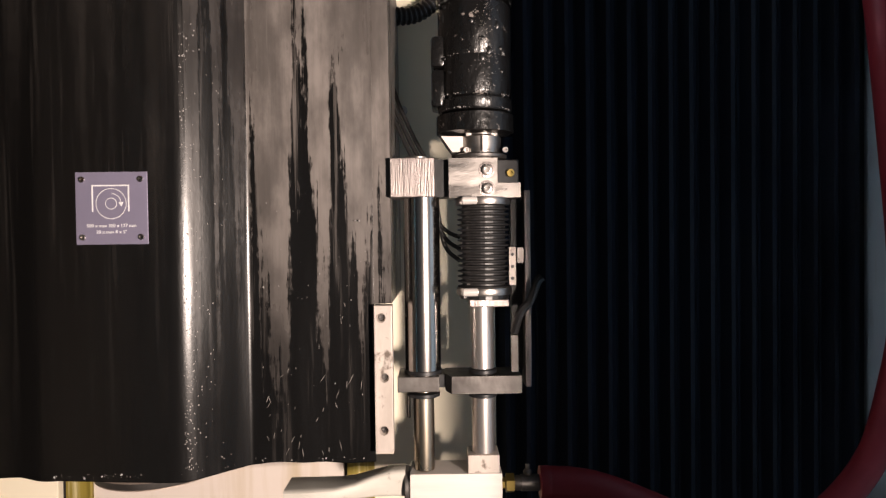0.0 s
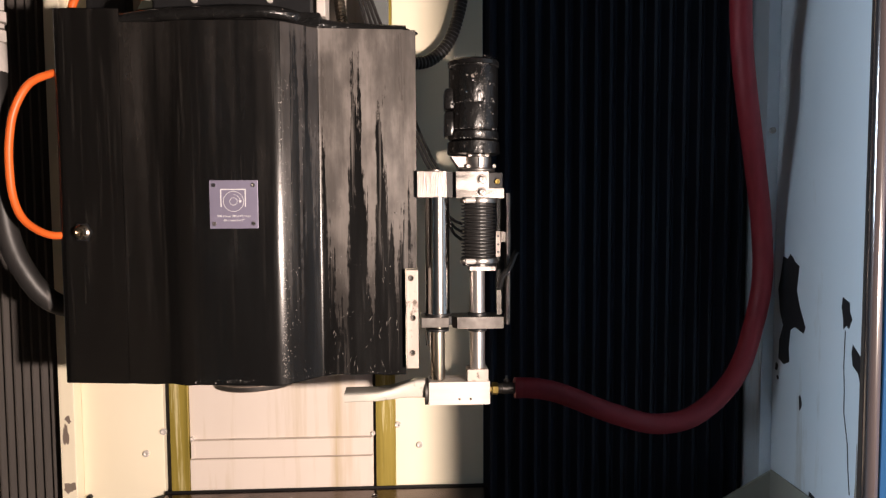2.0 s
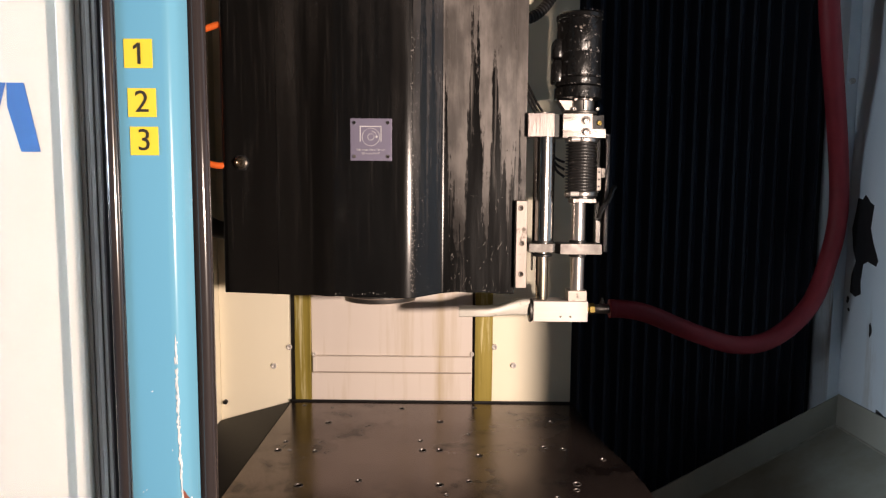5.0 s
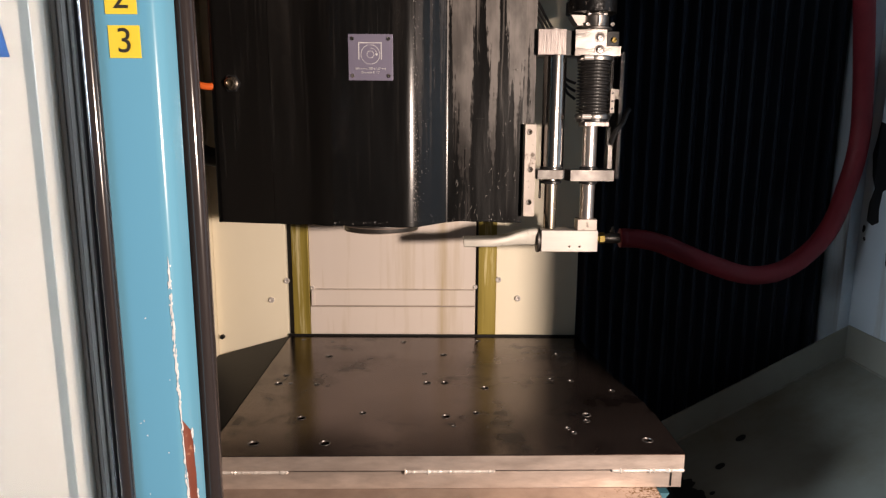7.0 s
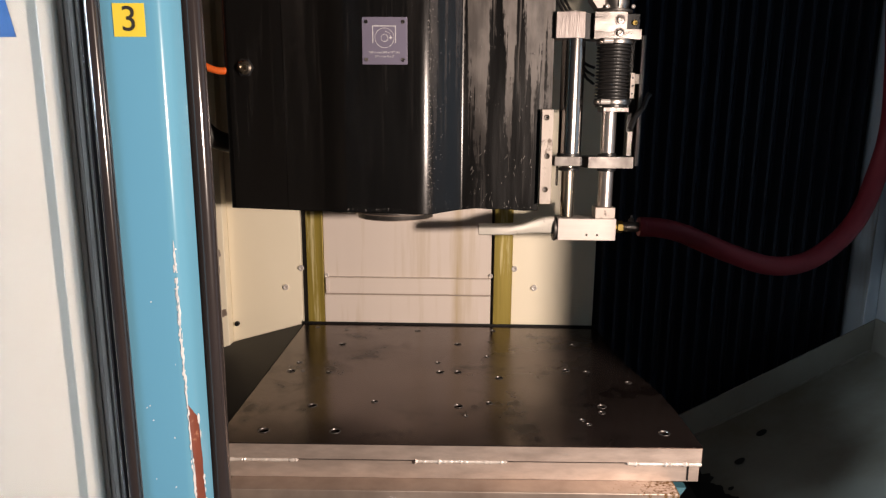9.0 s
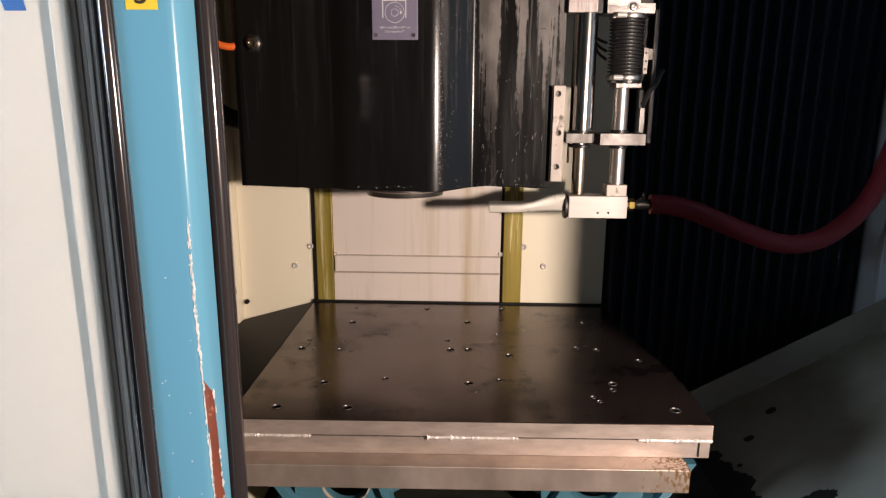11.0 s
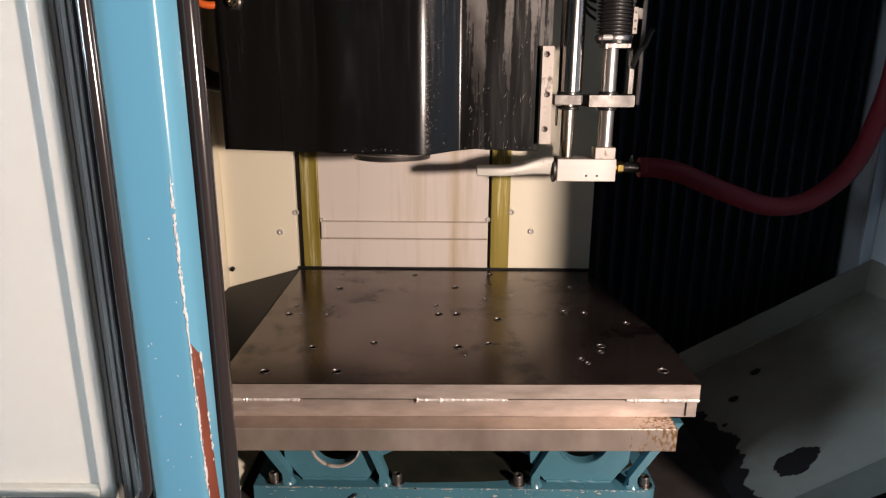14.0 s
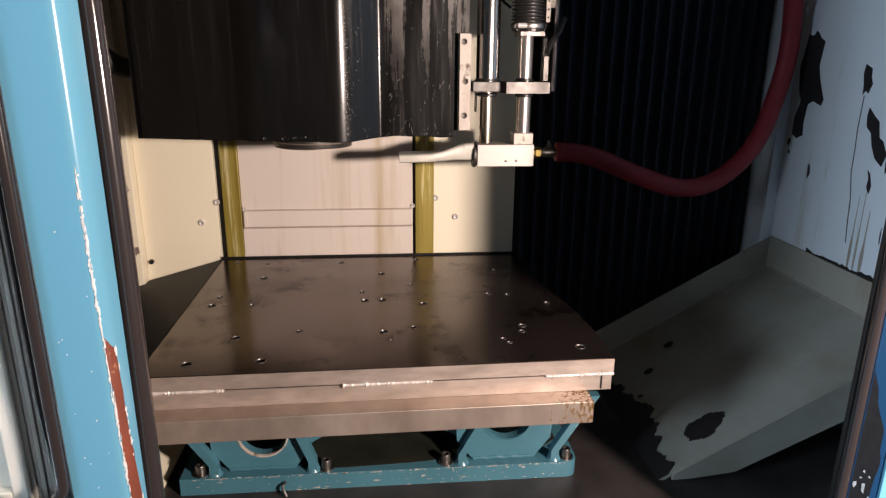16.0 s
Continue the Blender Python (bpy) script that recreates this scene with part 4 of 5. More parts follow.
# ---- the grinding head ----
head = empty("grinding_head", "black painted grinding head cover, wet and streaked with residue", "machine head", (-0.25, 0.66, 1.28))


def bent(points, r, seg=7):
    """Rounds the corners of a plan line."""
    out = [Vector(points[0])]
    for p, q, s in zip(points, points[1:], points[2:]):
        p, q, s = Vector(p), Vector(q), Vector(s)
        rr = min(r, (p - q).length * 0.45, (s - q).length * 0.45)
        a, c = q + (p - q).normalized() * rr, q + (s - q).normalized() * rr
        out += [q + (p - q).normalized() * (rr + 0.0012), q + (p - q).normalized() * (rr + 0.0006)]
        for k in range(seg + 1):
            t = k / seg
            out.append((1 - t) ** 2 * a + 2 * t * (1 - t) * q + t * t * c)
        out += [q + (s - q).normalized() * (rr + 0.0006), q + (s - q).normalized() * (rr + 0.0012)]
    out.append(Vector(points[-1]))
    return out


def skin(plan, zs_of, name, mat, parent, label="", mats=(), splits=()):
    """A sheet that stands on a plan line; zs_of(x) gives its lower and upper edge."""
    b = bmesh.new()
    cols = []
    plan = [plan[0], plan[0].lerp(plan[1], 0.02), *plan[1:-1], plan[-1].lerp(plan[-2], 0.02), plan[-1]]
    for p in plan:
        z0, z1 = zs_of(p.x)
        cols.append([b.verts.new((p.x, p.y, z0 + (z1 - z0) * q)) for q in (0, 0.002, 0.2, 0.4, 0.6, 0.8, 0.998, 1)])
    for u, v in zip(cols, cols[1:]):
        for k in range(7):
            b.faces.new((u[k], v[k], v[k + 1], u[k + 1]))
    ob = part(name, b, mat, parent, label, smooth=True)
    for m in mats:
        ob.data.materials.append(M[m])
    for p in ob.data.polygons:
        p.material_index = sum(p.center.x > q for q in splits) if p.center.y < 0.61 else 0
    sol = ob.modifiers.new("thickness", "SOLIDIFY")
    sol.thickness, sol.offset = 0.003, 1
    return ob


def front_edges(x):
    wave = 0.0012 * math.sin(37 * x) + 0.0006 * math.sin(140 * x + 1)
    return 1.2830 - 0.004 * math.exp(-((x + 0.26) / 0.07) ** 2) + wave, (1.7825 if x < -0.413 else 1.765)


plan = bent([(-0.499, 0.765), (-0.499, 0.577), (-0.4135, 0.5763), (-0.4125, 0.5763), (-0.365, 0.5755), (-0.330, 0.563), (-0.2075, 0.561), (-0.1555, 0.5975), (-0.1475, 0.5977)], 0.012, 10)
n = 14
dense = [Vector((-0.1475 + 0.1090 * k / n, 0.5977 + 0.0037 * k / n)) for k in range(n + 1)]
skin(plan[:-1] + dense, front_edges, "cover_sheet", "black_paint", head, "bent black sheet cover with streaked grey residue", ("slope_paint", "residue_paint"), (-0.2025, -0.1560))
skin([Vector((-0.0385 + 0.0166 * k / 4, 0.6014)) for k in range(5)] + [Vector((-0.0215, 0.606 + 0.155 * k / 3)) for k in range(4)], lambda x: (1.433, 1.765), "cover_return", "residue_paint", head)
part("side_sheet", boxed(-0.042, -0.0395, 0.606, 0.762, 1.2865, 1.4325), "black_paint", head)
b = bmesh.new()
sweep(b, [(-0.425, 0.584, 1.768), (-0.38, 0.580, 1.774), (-0.33, 0.573, 1.776), (-0.22, 0.570, 1.779), (-0.165, 0.602, 1.775), (-0.135, 0.610, 1.770), (-0.09, 0.614, 1.768), (-0.035, 0.614, 1.766)], 0.0085, 10, 8)
part("top_sealing", b, "wet_black", head, "wet black sealing bead along the top edge", smooth=True)
part("top_sheet", prism(bmesh.new(), [(-0.49, 0.58), (-0.365, 0.58), (-0.33, 0.567), (-0.214, 0.565), (-0.155, 0.602), (-0.025, 0.606), (-0.025, 0.762), (-0.49, 0.762)], 1.758, 1.764, "xy"), "black_paint", head)
b = bmesh.new()
lathe(b, [(0.0002, -0.010), (0.054, -0.010), (0.0585, -0.009), (0.060, -0.004), (0.0605, 0.004), (0.0605, 0.030), (0.0605, 0.08)], (-0.258, 0.632, 1.2765), "z", 48)
part("spindle_nose", b, "grey_steel", head, "round dark steel spindle nose below the cover", smooth=True)
part("flange_ring", lathe(bmesh.new(), [(0.0560, 0), (0.0575, -0.0006), (0.0592, -0.0002), (0.0592, 0.0006)], (-0.258, 0.632, 1.2668), "z", 48), "slab_steel", head, smooth=True)
part("flange_ring", lathe(bmesh.new(), [(0.0604, 0), (0.0622, 0.0004), (0.0625, 0.0014), (0.0604, 0.0018)], (-0.258, 0.632, 1.2742), "z", 48), "slab_steel", head, smooth=True)

rnd = random.Random(5)
b = bmesh.new()
for k in range(900):
    if k < 790:
        x, z = rnd.gauss(-0.199 if k % 3 else -0.186, 0.0035 if k % 3 else 0.009), 1.29 + 0.40 * rnd.random() ** 1.4
        if not -0.2045 < x < -0.162:
            continue
        y = 0.561 + (x + 0.2075) * 0.702
    elif k < 830:
        x, z = -0.145 + 0.1 * rnd.random(), 1.29 + 0.25 * rnd.random()
        y = 0.5979
    else:
        x, z = -0.33 + 0.29 * rnd.random(), 1.2845 + 0.004 * rnd.random()
        y = 0.562 if x < -0.21 else (0.561 + (x + 0.2075) * 0.702 if x < -0.156 else 0.598)
    r = 0.0003 + 0.0007 * rnd.random() ** 3
    bmesh.ops.create_icosphere(b, subdivisions=1, radius=r, matrix=Matrix.Translation((x, y - 0.0032, z)) @ Matrix.Diagonal((1, 0.7, 1.2, 1)))
part("droplets", b, "droplet", head, "small wet droplets on the paint", smooth=True, kind="stuff")

# scuffs low on the cover
rnd = random.Random(91)
b = bmesh.new()
for k in range(34):
    x, z = -0.148 + 0.1 * rnd.random(), 1.292 + 0.15 * rnd.random() ** 1.3
    y = 0.5977 + 0.034 * (x + 0.1475) - 0.00325
    long, wide = 0.001 + 0.005 * rnd.random() ** 2, 0.00015 + 0.0002 * rnd.random()
    turn = rnd.gauss(1.35, 0.3)
    dx, dz = math.cos(turn), math.sin(turn)
    b.faces.new([b.verts.new((x + u * long * dx - v * wide * dz, y, z + u * long * dz + v * wide * dx)) for u, v in ((-1, 0), (-0.3, -1), (0.6, -0.8), (1, 0), (0.4, 1), (-0.5, 0.7))])
part("scuff_marks", b, "scuff", head, "pale short scuffs in the paint", kind="stuff")

# rating plate
head.location.y += 0.0045
plate = empty("rating_plate", "grey-violet engraved metal plate with wheel symbol on the black cover", "label plate", (-0.265, 0.558, 1.5245))
pb = part("plate", boxed(-0.297, -0.2335, 0.5578, 0.5592, 1.4925, 1.5565, 0.0004), "plate_grey", plate)
for x in (-0.291, -0.2395):
    for z in (1.4990, 1.5500):
        screw(plate, (x, 0.5578, z), 0.0027, h=0.0016, mat="steel", name="rivet")


def flat_ring(b, x, z, r, w, n=36, a0=0.0, a1=2 * math.pi):
    full = a1 - a0 > 6.28
    k = n if full else n + 1
    rows = [[b.verts.new((x + q * math.cos(a0 + (a1 - a0) * i / n), y, z + q * math.sin(a0 + (a1 - a0) * i / n))) for i in range(k)] for q, y in ((r, 0.5574), (r + w, 0.5574))]
    for i in range(n):
        j = (i + 1) % k
        b.faces.new((rows[0][i], rows[0][j], rows[1][j], rows[1][i]))


b = bmesh.new()
flat_ring(b, -0.2655, 1.5285, 0.0130, 0.0006)
flat_ring(b, -0.2655, 1.5285, 0.0046, 0.0006, 24)
flat_ring(b, -0.2655, 1.5285, 0.0086, 0.0006, 14, 0.0, 1.5)
box(b, -0.2825, -0.2495, 0.5573, 0.5577, 1.5438, 1.5450)
box(b, -0.2825, -0.2813, 0.5573, 0.5577, 1.5215, 1.5438)
box(b, -0.2507, -0.2495, 0.5573, 0.5577, 1.5215, 1.5438)
prism(b, [(-0.2590, 1.5298), (-0.2546, 1.5298), (-0.2568, 1.5262)], 0.5573, 0.5577)
part("symbol", b, "print_white", plate)
plate.location += Vector((0.0012, 0.0045, 0))
turn_up = Matrix.Rotation(radians(90), 4, "X")
words("inscription", "500 x max 200 x 127 mm", 0.0042, Matrix.Translation((-0.2643, 0.5619, 1.5090)) @ turn_up, "print_white", plate)
words("inscription", "20 x max 8 x 5\"", 0.0042, Matrix.Translation((-0.2643, 0.5619, 1.5035)) @ turn_up, "print_white", plate)

plug = empty("cable_plug", "small round chromed connector on the black cover", "connector", (-0.468, 0.572, 1.4885))
part("body", lathe(bmesh.new(), [(0.0105, 0), (0.0100, -0.004), (0.0075, -0.006), (0.0075, -0.010), (0.0050, -0.0105), (0.0045, -0.006), (0.0002, -0.006)], (-0.468, 0.578, 1.4885), "y", 18), "old_chrome", plug, smooth=True)
part("collar", lathe(bmesh.new(), [(0.0135, 0), (0.0132, -0.0025), (0.0108, -0.003)], (-0.468, 0.578, 1.4885), "y", 6), "black_part", plug)

# box on top of the head
jbox = empty("terminal_box", "black sheet metal terminal box with screws on the head", "box", (-0.27, 0.64, 1.764))
part("body", boxed(-0.376, -0.162, 0.600, 0.74, 1.7642, 1.95, 0.003), "black_part", jbox)
part("foot_flange", boxed(-0.40, -0.150, 0.588, 0.75, 1.7642, 1.783, 0.002), "wet_black", jbox)
for x, z in ((-0.366, 1.819), (-0.320, 1.801), (-0.219, 1.802), (-0.172, 1.820)):
    screw(jbox, (x, 0.600, z), 0.0045, h=0.004)
part("bracket", boxed(-0.158, -0.146, 0.612, 0.66, 1.7845, 1.96, 0.001), "aluminium", jbox)

# bracket on the cover's edge
bracket = empty("mounting_bar", "worn white metal bar with three screw holes", "bracket", (-0.028, 0.595, 1.36))
bar = part("bar", boxed(-0.0375, -0.0205, 0.5905, 0.6050, 1.2935, 1.4325, 0.0008), "worn_white", bracket)
bm = bmesh.new()
for x, z in ((-0.0310, 1.421), (-0.0285, 1.365), (-0.0295, 1.3155)):
    lathe(bm, [(0.0032, 0.0105), (0.0032, 0.003), (0.0045, 0.0), (0.0045, -0.004)], (x, 0.5905, z), "y", 16)
cut(bar, bm)
for x, z in ((-0.0310, 1.421), (-0.0285, 1.365), (-0.0295, 1.3155)):
    screw(bracket, (x, 0.5985, z), 0.0031, mat="grey_steel", h=0.003)

# ---- nozzle slide beside the head ----
C1, C2, YS = 0.0075, 0.0645, 0.612
slide = empty("nozzle_slide", "chromed twin-rod nozzle slide with clamp blocks, bellows and grimy motor", "nozzle slide", (0.04, YS, 1.24))
part("guide_shaft", rod(bmesh.new(), (C1, YS, 1.364), 0.0172, 0.170, n=40), "chrome", slide, "thick polished chrome shaft", smooth=True)
part("guide_shaft", rod(bmesh.new(), (C1, YS, 1.272), 0.0100, 0.080, n=32), "old_chrome", slide, "thin brownish worn chrome shaft", smooth=True)
part("guide_shaft", rod(bmesh.new(), (C2, YS, 1.288), 0.0108, 0.145, n=32), "satin", slide, "thin polished chrome shaft", smooth=True)
lb = part("clamp_block", boxed(-0.0212, 0.0205, 0.596, 0.640, 1.5330, 1.5700, 0.0008), "milled", slide, "milled steel clamp block")
part("shaft_end", lathe(bmesh.new(), [(0.0145, 0), (0.0145, 0.0018), (0.012, 0.003), (0.009, 0.0032)], (0.004, 0.618, 1.5701), "z", 24), "steel", slide, smooth=True)
part("gap_plate", boxed(0.0207, 0.0335, 0.606, 0.64, 1.5335, 1.5690), "black_part", slide)
cb = part("clamp_block", prism(bmesh.new(), [(0.0338, 1.5320), (0.1010, 1.5320), (0.1010, 1.5455), (0.0795, 1.5455), (0.0795, 1.5690), (0.0338, 1.5690)], 0.596, 0.640), "steel", slide, "brushed steel clamp block with two socket screws")
part("block_side", boxed(0.080, 0.1005, 0.606, 0.640, 1.5457, 1.5685, 0.001), "black_part", slide)
screw(slide, (0.0925, 0.606, 1.5555), 0.004, mat="brass", h=0.003)
for z in (1.5580, 1.5405):
    part("washer", lathe(bmesh.new(), [(0.0076, 0), (0.0076, -0.0006), (0.0058, -0.0008), (0.0056, -0.0002)], (0.0695, 0.5960, z), "y", 24), "milled", slide)
    screw(slide, (0.0695, 0.5957, z), 0.0052, mat="steel", h=0.0016)
# lower yoke
part("yoke", prism(bmesh.new(), [(0.0285, 0.612), (0.0345, 0.5965), (0.1005, 0.5965), (0.1005, 0.640), (0.0285, 0.640)], 1.3475, 1.3640, "xy"), "grey_steel", slide, "dark steel yoke plate")
part("yoke", boxed(-0.0165, 0.0225, 0.5945, 0.640, 1.3500, 1.3645, 0.0008), "grey_steel", slide, "dark steel yoke plate")
part("yoke_link", boxed(0.0226, 0.0284, 0.612, 0.640, 1.3505, 1.3630), "black_part", slide)
for x, z, r in ((C1, 1.3425, 0.0158), (C2, 1.3418, 0.0138), (C2, 1.3642, 0.0138), (C1, 1.3646, 0.0182)):
    part("wiper_ring", lathe(bmesh.new(), [(r - 0.002, 0), (r, 0.001), (r, 0.004), (r - 0.003, 0.0053)], (x, YS, z), "z", 28), "black_part", slide, smooth=True)
part("thin_rod", rod(bmesh.new(), (-0.0075, 0.625, 1.318), 0.0018, 0.03, n=10), "chrome", slide, smooth=True)
# bellows
prof = [(0.0255, 1.4400)]
for k in range(18):
    z = 1.4425 + 0.0049 * k
    prof += [(0.0248, z), (0.0252, z + 0.0012), (0.0205, z + 0.0021), (0.0205, z + 0.0037)]
prof += [(0.0255, 1.5318)]
part("bellows", lathe(bmesh.new(), [(r, z - 1.44) for r, z in prof], (0.0668, YS, 1.44), "z", 32), "rubber", slide, "black rubber bellows", smooth=False)
for z in (1.4405, 1.5255):
    cl = part("hose_clamp", lathe(bmesh.new(), [(0.0262, 0), (0.0266, 0.001), (0.0266, 0.0058), (0.0262, 0.0068)], (0.0668, YS, z), "z", 32), "steel", slide, smooth=True)
    part("clamp_screw", rod(bmesh.new(), (0.0455, 0.588, z + 0.0035), 0.0038, 0.014, "x", 12), "nickel", cl, smooth=True)
part("clamp_base", boxed(0.0520, 0.0890, 0.5945, 0.640, 1.4295, 1.4365, 0.0008), "milled", slide)
part("bush", lathe(bmesh.new(), [(0.0235, 0), (0.0235, 0.0038)], (0.0668, YS, 1.4366), "z", 24), "black_part", slide)
# side rail and tabs
part("rail", boxed(0.1060, 0.1122, 0.612, 0.636, 1.350, 1.5395, 0.0008), "milled", slide, "grey steel side rail")
part("rail_back", boxed(0.0950, 0.1058, 0.628, 0.640, 1.3645, 1.5315), "black_part", slide)
tab = part("tab", boxed(0.0895, 0.0962, 0.598, 0.606, 1.4495, 1.4855, 0.0005), "worn_white", slide)
for z in (1.4560, 1.4670, 1.4785):
    screw(tab, (0.0928, 0.598, z), 0.0016, mat="black_part", h=0.0008, name="rivet")
part("tab", boxed(0.0985, 0.1045, 0.606, 0.615, 1.4700, 1.4845), "worn_white", slide)
part("tab", boxed(0.0920, 0.0985, 0.606, 0.615, 1.366, 1.4010), "grey_steel", slide)
part("cable_tie", sweep(bmesh.new(), [(0.094, 0.600, 1.405), (0.100, 0.596, 1.424), (0.110, 0.600, 1.435), (0.117, 0.603, 1.452), (0.121, 0.604, 1.456)], 0.0042, 8, 6), "rubber", slide, smooth=True)
# motor
mp = [(0.026, 0.0), (0.0345, 0.001), (0.036, 0.003), (0.036, 0.012), (0.0335, 0.0145), (0.0345, 0.016), (0.035, 0.019), (0.035, 0.050), (0.0345, 0.0515), (0.0352, 0.053), (0.0352, 0.1), (0.0345, 0.1015),
      (0.0325, 0.102), (0.0325, 0.104), (0.0365, 0.1045), (0.0365, 0.110), (0.034, 0.1125), (0.026, 0.1135), (0.024, 0.1135), (0.023, 0.110), (0.0002, 0.110)]
motor = part("motor", lathe(bmesh.new(), mp, (0.0605, 0.622, 1.613), "z", 40), "wet_grime", slide, "black motor body coated with wet grime", smooth=True)
b = bmesh.new()
for z0, z1 in ((1.6185, 1.6545), (1.6560, 1.6860)):
    box(b, 0.0185, 0.034, 0.604, 0.64, z0, z1, 0.004)
part("motor_lug", b, "wet_grime", motor, smooth=True)
rnd = random.Random(77)
for k in range(16):
    w = radians(200 + 140 * rnd.random())
    b = bmesh.new()
    z = 1.617 + 0.1 * rnd.random()
    bmesh.ops.create_icosphere(b, subdivisions=1, radius=1, matrix=Matrix.Translation((0.0605 + 0.0348 * math.cos(w), 0.622 + 0.0348 * math.sin(w), z)) @ Matrix.Diagonal((0.003, 0.0016, 0.002 + 0.003 * rnd.random(), 1)))
    part("grime_lump", b, "wet_grime", motor, smooth=True)
# Pale drops crowd round one angle to paint the motor's highlight band.
b = bmesh.new()
for k in range(260):
    w = radians(rnd.gauss(285, 11))
    z = 1.617 + 0.105 * rnd.random()
    r = 0.0002 + 0.0004 * rnd.random() ** 2
    bmesh.ops.create_icosphere(b, subdivisions=1, radius=r, matrix=Matrix.Translation((0.0605 + 0.0354 * math.cos(w), 0.622 + 0.0354 * math.sin(w), z)))
for k in range(150):
    w = radians(200 + 140 * rnd.random())
    z = (1.6145, 1.6275, 1.664, 1.7155, 1.7265)[k % 5] + 0.0012 * rnd.random()
    r = 0.0002 + 0.0006 * rnd.random() ** 2
    bmesh.ops.create_icosphere(b, subdivisions=1, radius=r, matrix=Matrix.Translation((0.0605 + 0.0362 * math.cos(w), 0.622 + 0.0362 * math.sin(w), z)))
part("wet_drops", b, "droplet", motor, "pale drops on the grime, massed to paint its highlight band", smooth=True, kind="stuff")
part("motor_flange", lathe(bmesh.new(), [(0.030, 0), (0.0375, 0.002), (0.0375, 0.0185), (0.034, 0.0205), (0.026, 0.0205)], (0.0605, 0.622, 1.5925), "z", 36), "wet_grime", slide, smooth=True)
part("coupling", lathe(bmesh.new(), [(0.0180, 0), (0.0195, 0.001), (0.0195, 0.016), (0.0165, 0.018), (0.0165, 0.024)], (0.0650, 0.612, 1.5735), "z", 28), "steel", slide, smooth=True)
part("coupling_slot", boxed(0.0645, 0.0655, 0.5905, 0.5935, 1.575, 1.589), "black_part", slide)
part("coupling_key", boxed(0.050, 0.0800, 0.5985, 0.6260, 1.5895, 1.6000, 0.002), "weld", slide)
part("spacer_ring", lathe(bmesh.new(), [(0.0255, 0), (0.0265, 0.001), (0.0265, 0.0035), (0.0255, 0.0043)], (0.0635, 0.614, 1.5692), "z", 28), "grey_steel", slide, smooth=True)
part("end_stop", prism(bmesh.new(), [(0.0270, 1.5905), (0.0480, 1.5900), (0.0480, 1.5760), (0.0375, 1.5755)], 0.602, 0.63), "aluminium", slide, "bright bevelled stop")
for x in (0.0505, 0.0870):
    screw(slide, (x, 0.5985, 1.5765), 0.0028, h=0.004)
# nozzle block
nb = part("nozzle_block", boxed(-0.0065, 0.0815, 0.600, 0.640, 1.2370, 1.2705, 0.001), "aluminium", slide, "pale aluminium nozzle block")
bm = bmesh.new()
for x in (0.0375, 0.0535):
    lathe(bm, [(0.0017, -0.004), (0.0017, 0.012)], (x, 0.600, 1.2455), "y", 12)
cut(nb, bm)
part("adapter", boxed(0.0490, 0.0790, 0.600, 0.630, 1.2707, 1.2880, 0.0008), "worn_white", slide)
part("flange", lathe(bmesh.new(), [(0.0185, 0), (0.0195, 0.001), (0.0195, 0.004), (0.0185, 0.005)], (-0.0118, 0.620, 1.2525), "x", 26), "grey_steel", slide, smooth=True)
b = bmesh.new()
secs = ((-0.0112, 0.012, 0.0135, 1.2585), (-0.024, 0.012, 0.0130, 1.2585), (-0.042, 0.013, 0.0105, 1.2560), (-0.060, 0.016, 0.0080, 1.2525), (-0.078, 0.020, 0.0070, 1.2505), (-0.102, 0.021, 0.0068, 1.2500), (-0.1265, 0.021, 0.0068, 1.2497))
rings = []
for x, w, h, z in secs:
    rings.append([b.verts.new((x, 0.620 + w * math.copysign(abs(math.cos(a)) ** 0.36, math.cos(a)), z + h * math.copysign(abs(math.sin(a)) ** 0.36, math.sin(a)))) for a in [2 * math.pi * k / 20 for k in range(20)]])
for p, q in zip(rings, rings[1:]):
    for k in range(20):
        b.faces.new((p[k], p[(k + 1) % 20], q[(k + 1) % 20], q[k]))
b.faces.new(rings[0]), b.faces.new(rings[-1])
part("nozzle", b, "worn_nozzle", slide, "flattened pale metal coolant nozzle", smooth=True)
fit_ = part("hose_fitting", lathe(bmesh.new(), [(0.006, 0), (0.006, 0.004), (0.0095, 0.0042), (0.0095, 0.012), (0.007, 0.0125)], (0.0816, YS, 1.2570), "x", 6), "brass", slide, "brass hose fitting")
part("ferrule", lathe(bmesh.new(), [(0.0065, 0), (0.0072, 0.002), (0.0072, 0.006), (0.008, 0.0065), (0.008, 0.022), (0.0076, 0.0265)], (0.0940, YS, 1.2570), "x", 20), "grey_steel", fit_, smooth=True)
part("bleed_screw", lathe(bmesh.new(), [(0.004, 0), (0.0045, 0.003), (0.002, 0.006), (0.002, 0.010)], (0.107, YS, 1.2652), "z", 10), "grey_steel", fit_, smooth=True)

# ---- hoses and cables ----
b = sweep(bmesh.new(), [(0.119, 0.612, 1.2575), (0.150, 0.612, 1.2560), (0.188, 0.612, 1.247), (0.262, 0.613, 1.2170), (0.335, 0.622, 1.196), (0.403, 0.636, 1.207), (0.469, 0.655, 1.260), (0.506, 0.672, 1.340), (0.519, 0.676, 1.410), (0.513, 0.672, 1.490),
                        (0.486, 0.644, 1.580), (0.455, 0.611, 1.668), (0.438, 0.598, 1.752), (0.425, 0.575, 1.840), (0.420, 0.54, 1.950), (0.420, 0.49, 2.10), (0.43, 0.45, 2.299)], 0.0150, 18, 8)
hose = empty("coolant_hose", "thick dark red rubber coolant hose hanging in a loop", "hose", (0.33, 0.61, 1.185))
part("tube", b, "red_hose", hose, smooth=True)
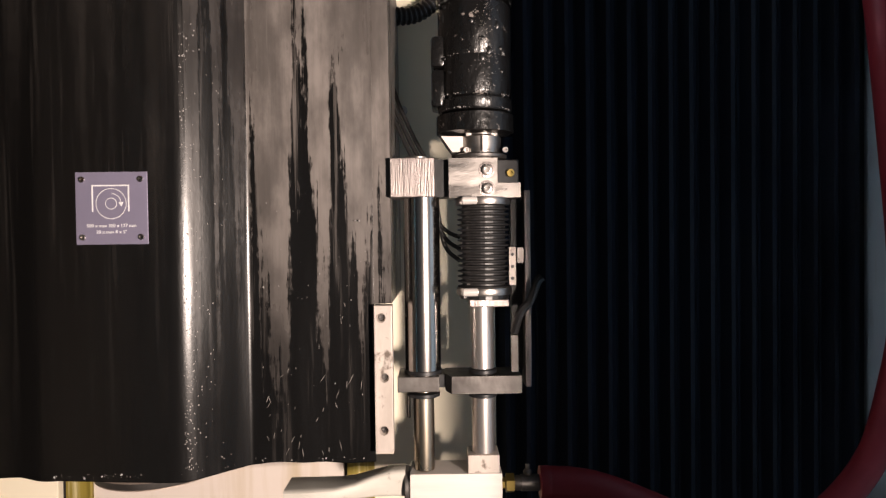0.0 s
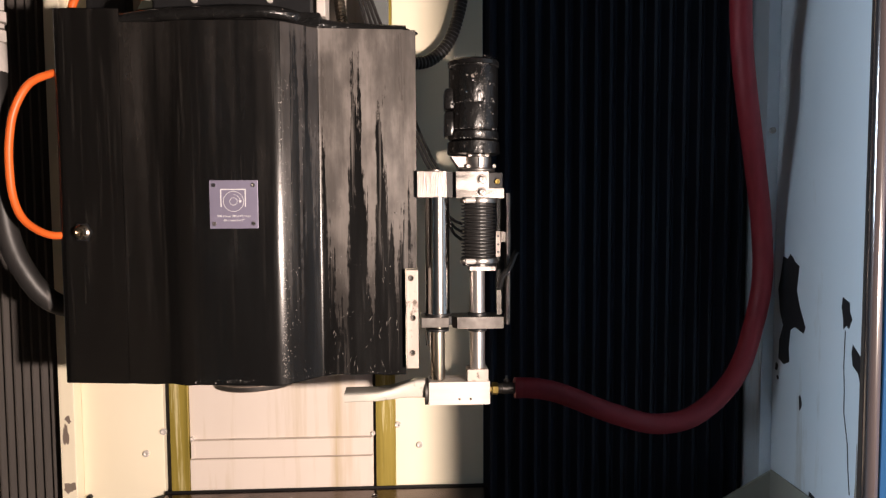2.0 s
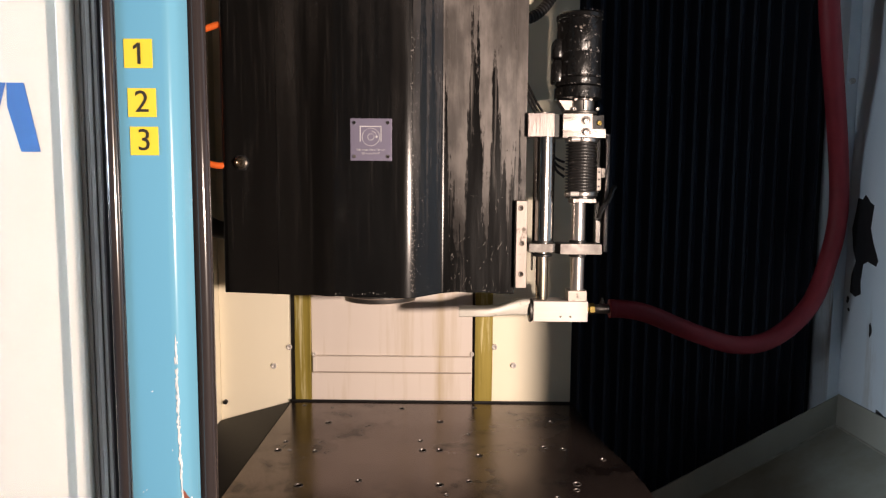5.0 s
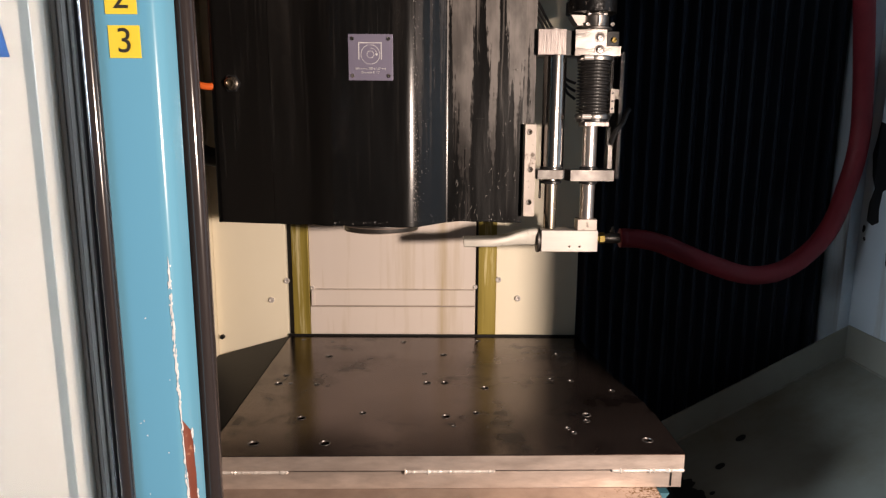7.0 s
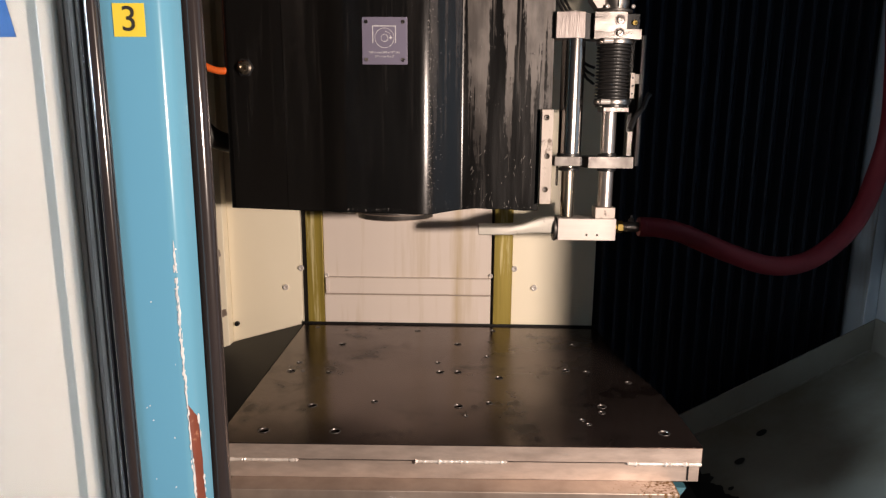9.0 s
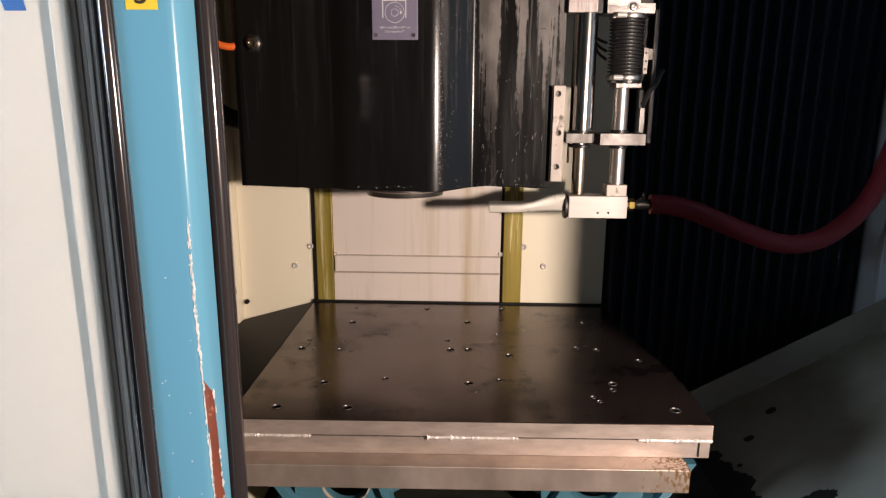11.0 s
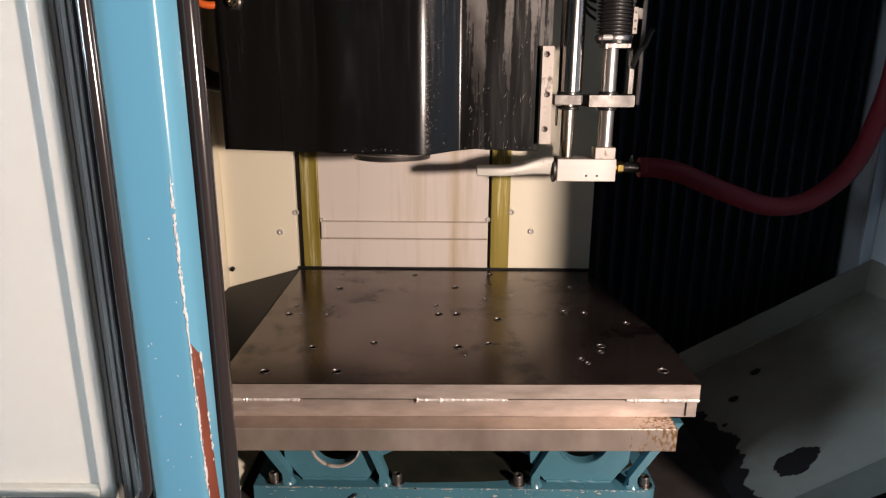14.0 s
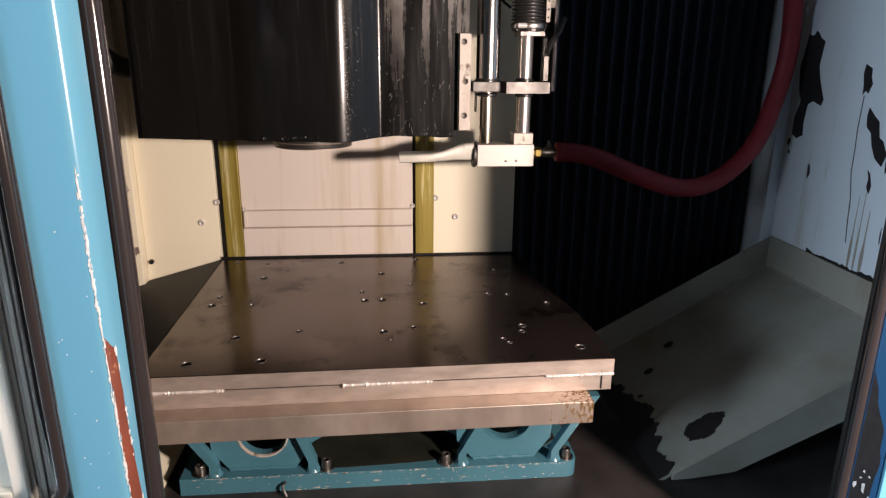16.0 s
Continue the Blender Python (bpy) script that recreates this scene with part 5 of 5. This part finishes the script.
part("hose_end", lathe(bmesh.new(), [(0.0090, 0), (0.0150, 0.0006), (0.0153, 0.0022), (0.0152, 0.010), (0.0149, 0.0104)], (0.1180, 0.612, 1.2575), "x", 24), "red_hose", hose, "cut rubber end of the hose", smooth=True)

bh = empty("hydraulic_hose", "thick black rubber hose with nickel fittings beside the head", "hose", (-0.59, 0.63, 1.37))
b = sweep(bmesh.new(), [(-0.601, 0.625, 1.712), (-0.602, 0.625, 1.64), (-0.602, 0.625, 1.56), (-0.592, 0.625, 1.48), (-0.573, 0.63, 1.428), (-0.548, 0.64, 1.390), (-0.515, 0.65, 1.378), (-0.48, 0.66, 1.392)], 0.0150, 18, 8)
part("hose", b, "hose_black", bh, smooth=True)
part("ferrule", lathe(bmesh.new(), [(0.0145, 0), (0.0155, 0.002), (0.0155, 0.038), (0.0145, 0.040)], (-0.601, 0.625, 1.708), "z", 24), "nickel", bh, smooth=True)
for z, h, r in ((1.749, 0.016, 0.0165), (1.768, 0.006, 0.0145), (1.776, 0.014, 0.0175), (1.792, 0.02, 0.015), (1.815, 0.014, 0.018)):
    part("nut", lathe(bmesh.new(), [(r - 0.001, 0), (r, 0.001), (r, h - 0.001), (r - 0.001, h)], (-0.600, 0.625, z), "z", 6), "nickel", bh)
part("pipe", rod(bmesh.new(), (-0.600, 0.625, 1.829), 0.012, 0.47), "nickel", bh, smooth=True)
b = sweep(bmesh.new(), [(-0.490, 0.592, 1.701), (-0.508, 0.591, 1.700), (-0.537, 0.590, 1.686), (-0.556, 0.588, 1.652), (-0.563, 0.586, 1.613), (-0.564, 0.585, 1.574), (-0.560, 0.584, 1.535), (-0.548, 0.583, 1.507), (-0.526, 0.582, 1.490), (-0.504, 0.584, 1.484), (-0.486, 0.590, 1.490)], 0.0052, 12, 8)
tagged(part("orange_cable", b, "orange", smooth=True), "bright orange cable looping beside the black cover", "cable")
b = sweep(bmesh.new(), [(-0.500, 0.64, 1.765), (-0.500, 0.635, 1.795), (-0.487, 0.63, 1.817), (-0.460, 0.628, 1.826), (-0.430, 0.628, 1.822), (-0.405, 0.618, 1.812), (-0.377, 0.612, 1.809)], 0.0055, 12, 8)
oc = tagged(part("orange_cable", b, "orange", smooth=True), "bright orange cable plugged into the terminal box", "cable")
part("cable_gland", lathe(bmesh.new(), [(0.007, 0), (0.0085, 0.001), (0.0085, 0.012), (0.007, 0.013)], (-0.390, 0.612, 1.8105), "x", 12), "nickel", oc, smooth=True)
part("gland_block", prism(bmesh.new(), [(-0.402, 1.7835), (-0.377, 1.7835), (-0.377, 1.801), (-0.391, 1.801)], 0.604, 0.64), "oily", oc, "greenish block under the cable gland")

b = sweep(bmesh.new(), [(0.063, 0.77, 2.2), (0.063, 0.77, 1.95), (0.060, 0.768, 1.89), (0.052, 0.765, 1.84), (0.035, 0.76, 1.79), (0.005, 0.75, 1.757), (-0.03, 0.735, 1.748), (-0.06, 0.72, 1.752)], 0.0105, 12, 8, 0.0024, 0.0062)
tagged(part("corrugated_conduit", b, "hose_black"), "black corrugated conduit curving behind the cover", "conduit")
b = sweep(bmesh.new(), [(-0.142, 0.70, 2.2), (-0.140, 0.70, 1.93), (-0.137, 0.69, 1.86), (-0.130, 0.68, 1.80), (-0.122, 0.67, 1.772)], 0.0085, 12, 8, 0.002, 0.0058)
tagged(part("corrugated_conduit", b, "old_chrome"), "thin yellowish metal corrugated conduit behind the terminal box", "conduit")
for k in range(4):
    b = sweep(bmesh.new(), [(-0.118 + 0.004 * k, 0.68, 2.2), (-0.113 + 0.004 * k, 0.68, 1.95), (-0.110 + 0.005 * k, 0.676, 1.86), (-0.098 + 0.006 * k, 0.668, 1.81), (-0.088 + 0.007 * k, 0.655, 1.775)], 0.0026, 8, 6)
    tagged(part("wire", b, "hose_black", smooth=True), "thin black wire running down to the head", "wire", "wires above the head")
rnd = random.Random(17)
b = bmesh.new()
for k in range(13):
    x = -0.105 + 0.0065 * k
    bmesh.ops.create_icosphere(b, subdivisions=2, radius=1, matrix=Matrix.Translation((x, 0.618 + 0.012 * rnd.random(), 1.766)) @ Matrix.Diagonal((0.006 + 0.004 * rnd.random(), 0.008, 0.003 + 0.006 * rnd.random(), 1)))
part("top_grime", b, "wet_black", head, "wet black lumps on the top edge", smooth=True)
tagged(part("grey_column", boxed(-0.099, -0.063, 0.72, 0.765, 1.764, ZT - 0.002, 0.002), "grey_column"), "dark grey rough square column behind the head", "column")
tagged(part("sealant_lump", lathe(bmesh.new(), [(0.0002, 0.010), (0.012, 0.008), (0.018, 0.002), (0.019, 0)], (-0.118, 0.625, 1.7641), "z", 12), "sealant", smooth=True), "orange-brown lump of sealant on the cover", "sealant")
tagged(part("black_post", boxed(-0.525, -0.465, 0.73, 0.76, 1.80, ZT - 0.002, 0.002), "black_part"), "black steel post behind the head", "post")
for k in range(3):
    b = sweep(bmesh.new(), [(-0.050 + 0.006 * k, 0.72, 1.74), (-0.036 + 0.006 * k, 0.70, 1.66), (-0.013 + 0.006 * k, 0.67, 1.60), (0.002 + 0.007 * k, 0.655, 1.566), (0.006 + 0.008 * k, 0.65, 1.53), (0.03, 0.645, 1.503 - 0.008 * k), (0.045, 0.64, 1.495 - 0.012 * k)], 0.0022, 8, 6)
    tagged(part("wire", b, "rubber", smooth=True), "thin black cable behind the nozzle slide", "wire", "cables behind the slide")
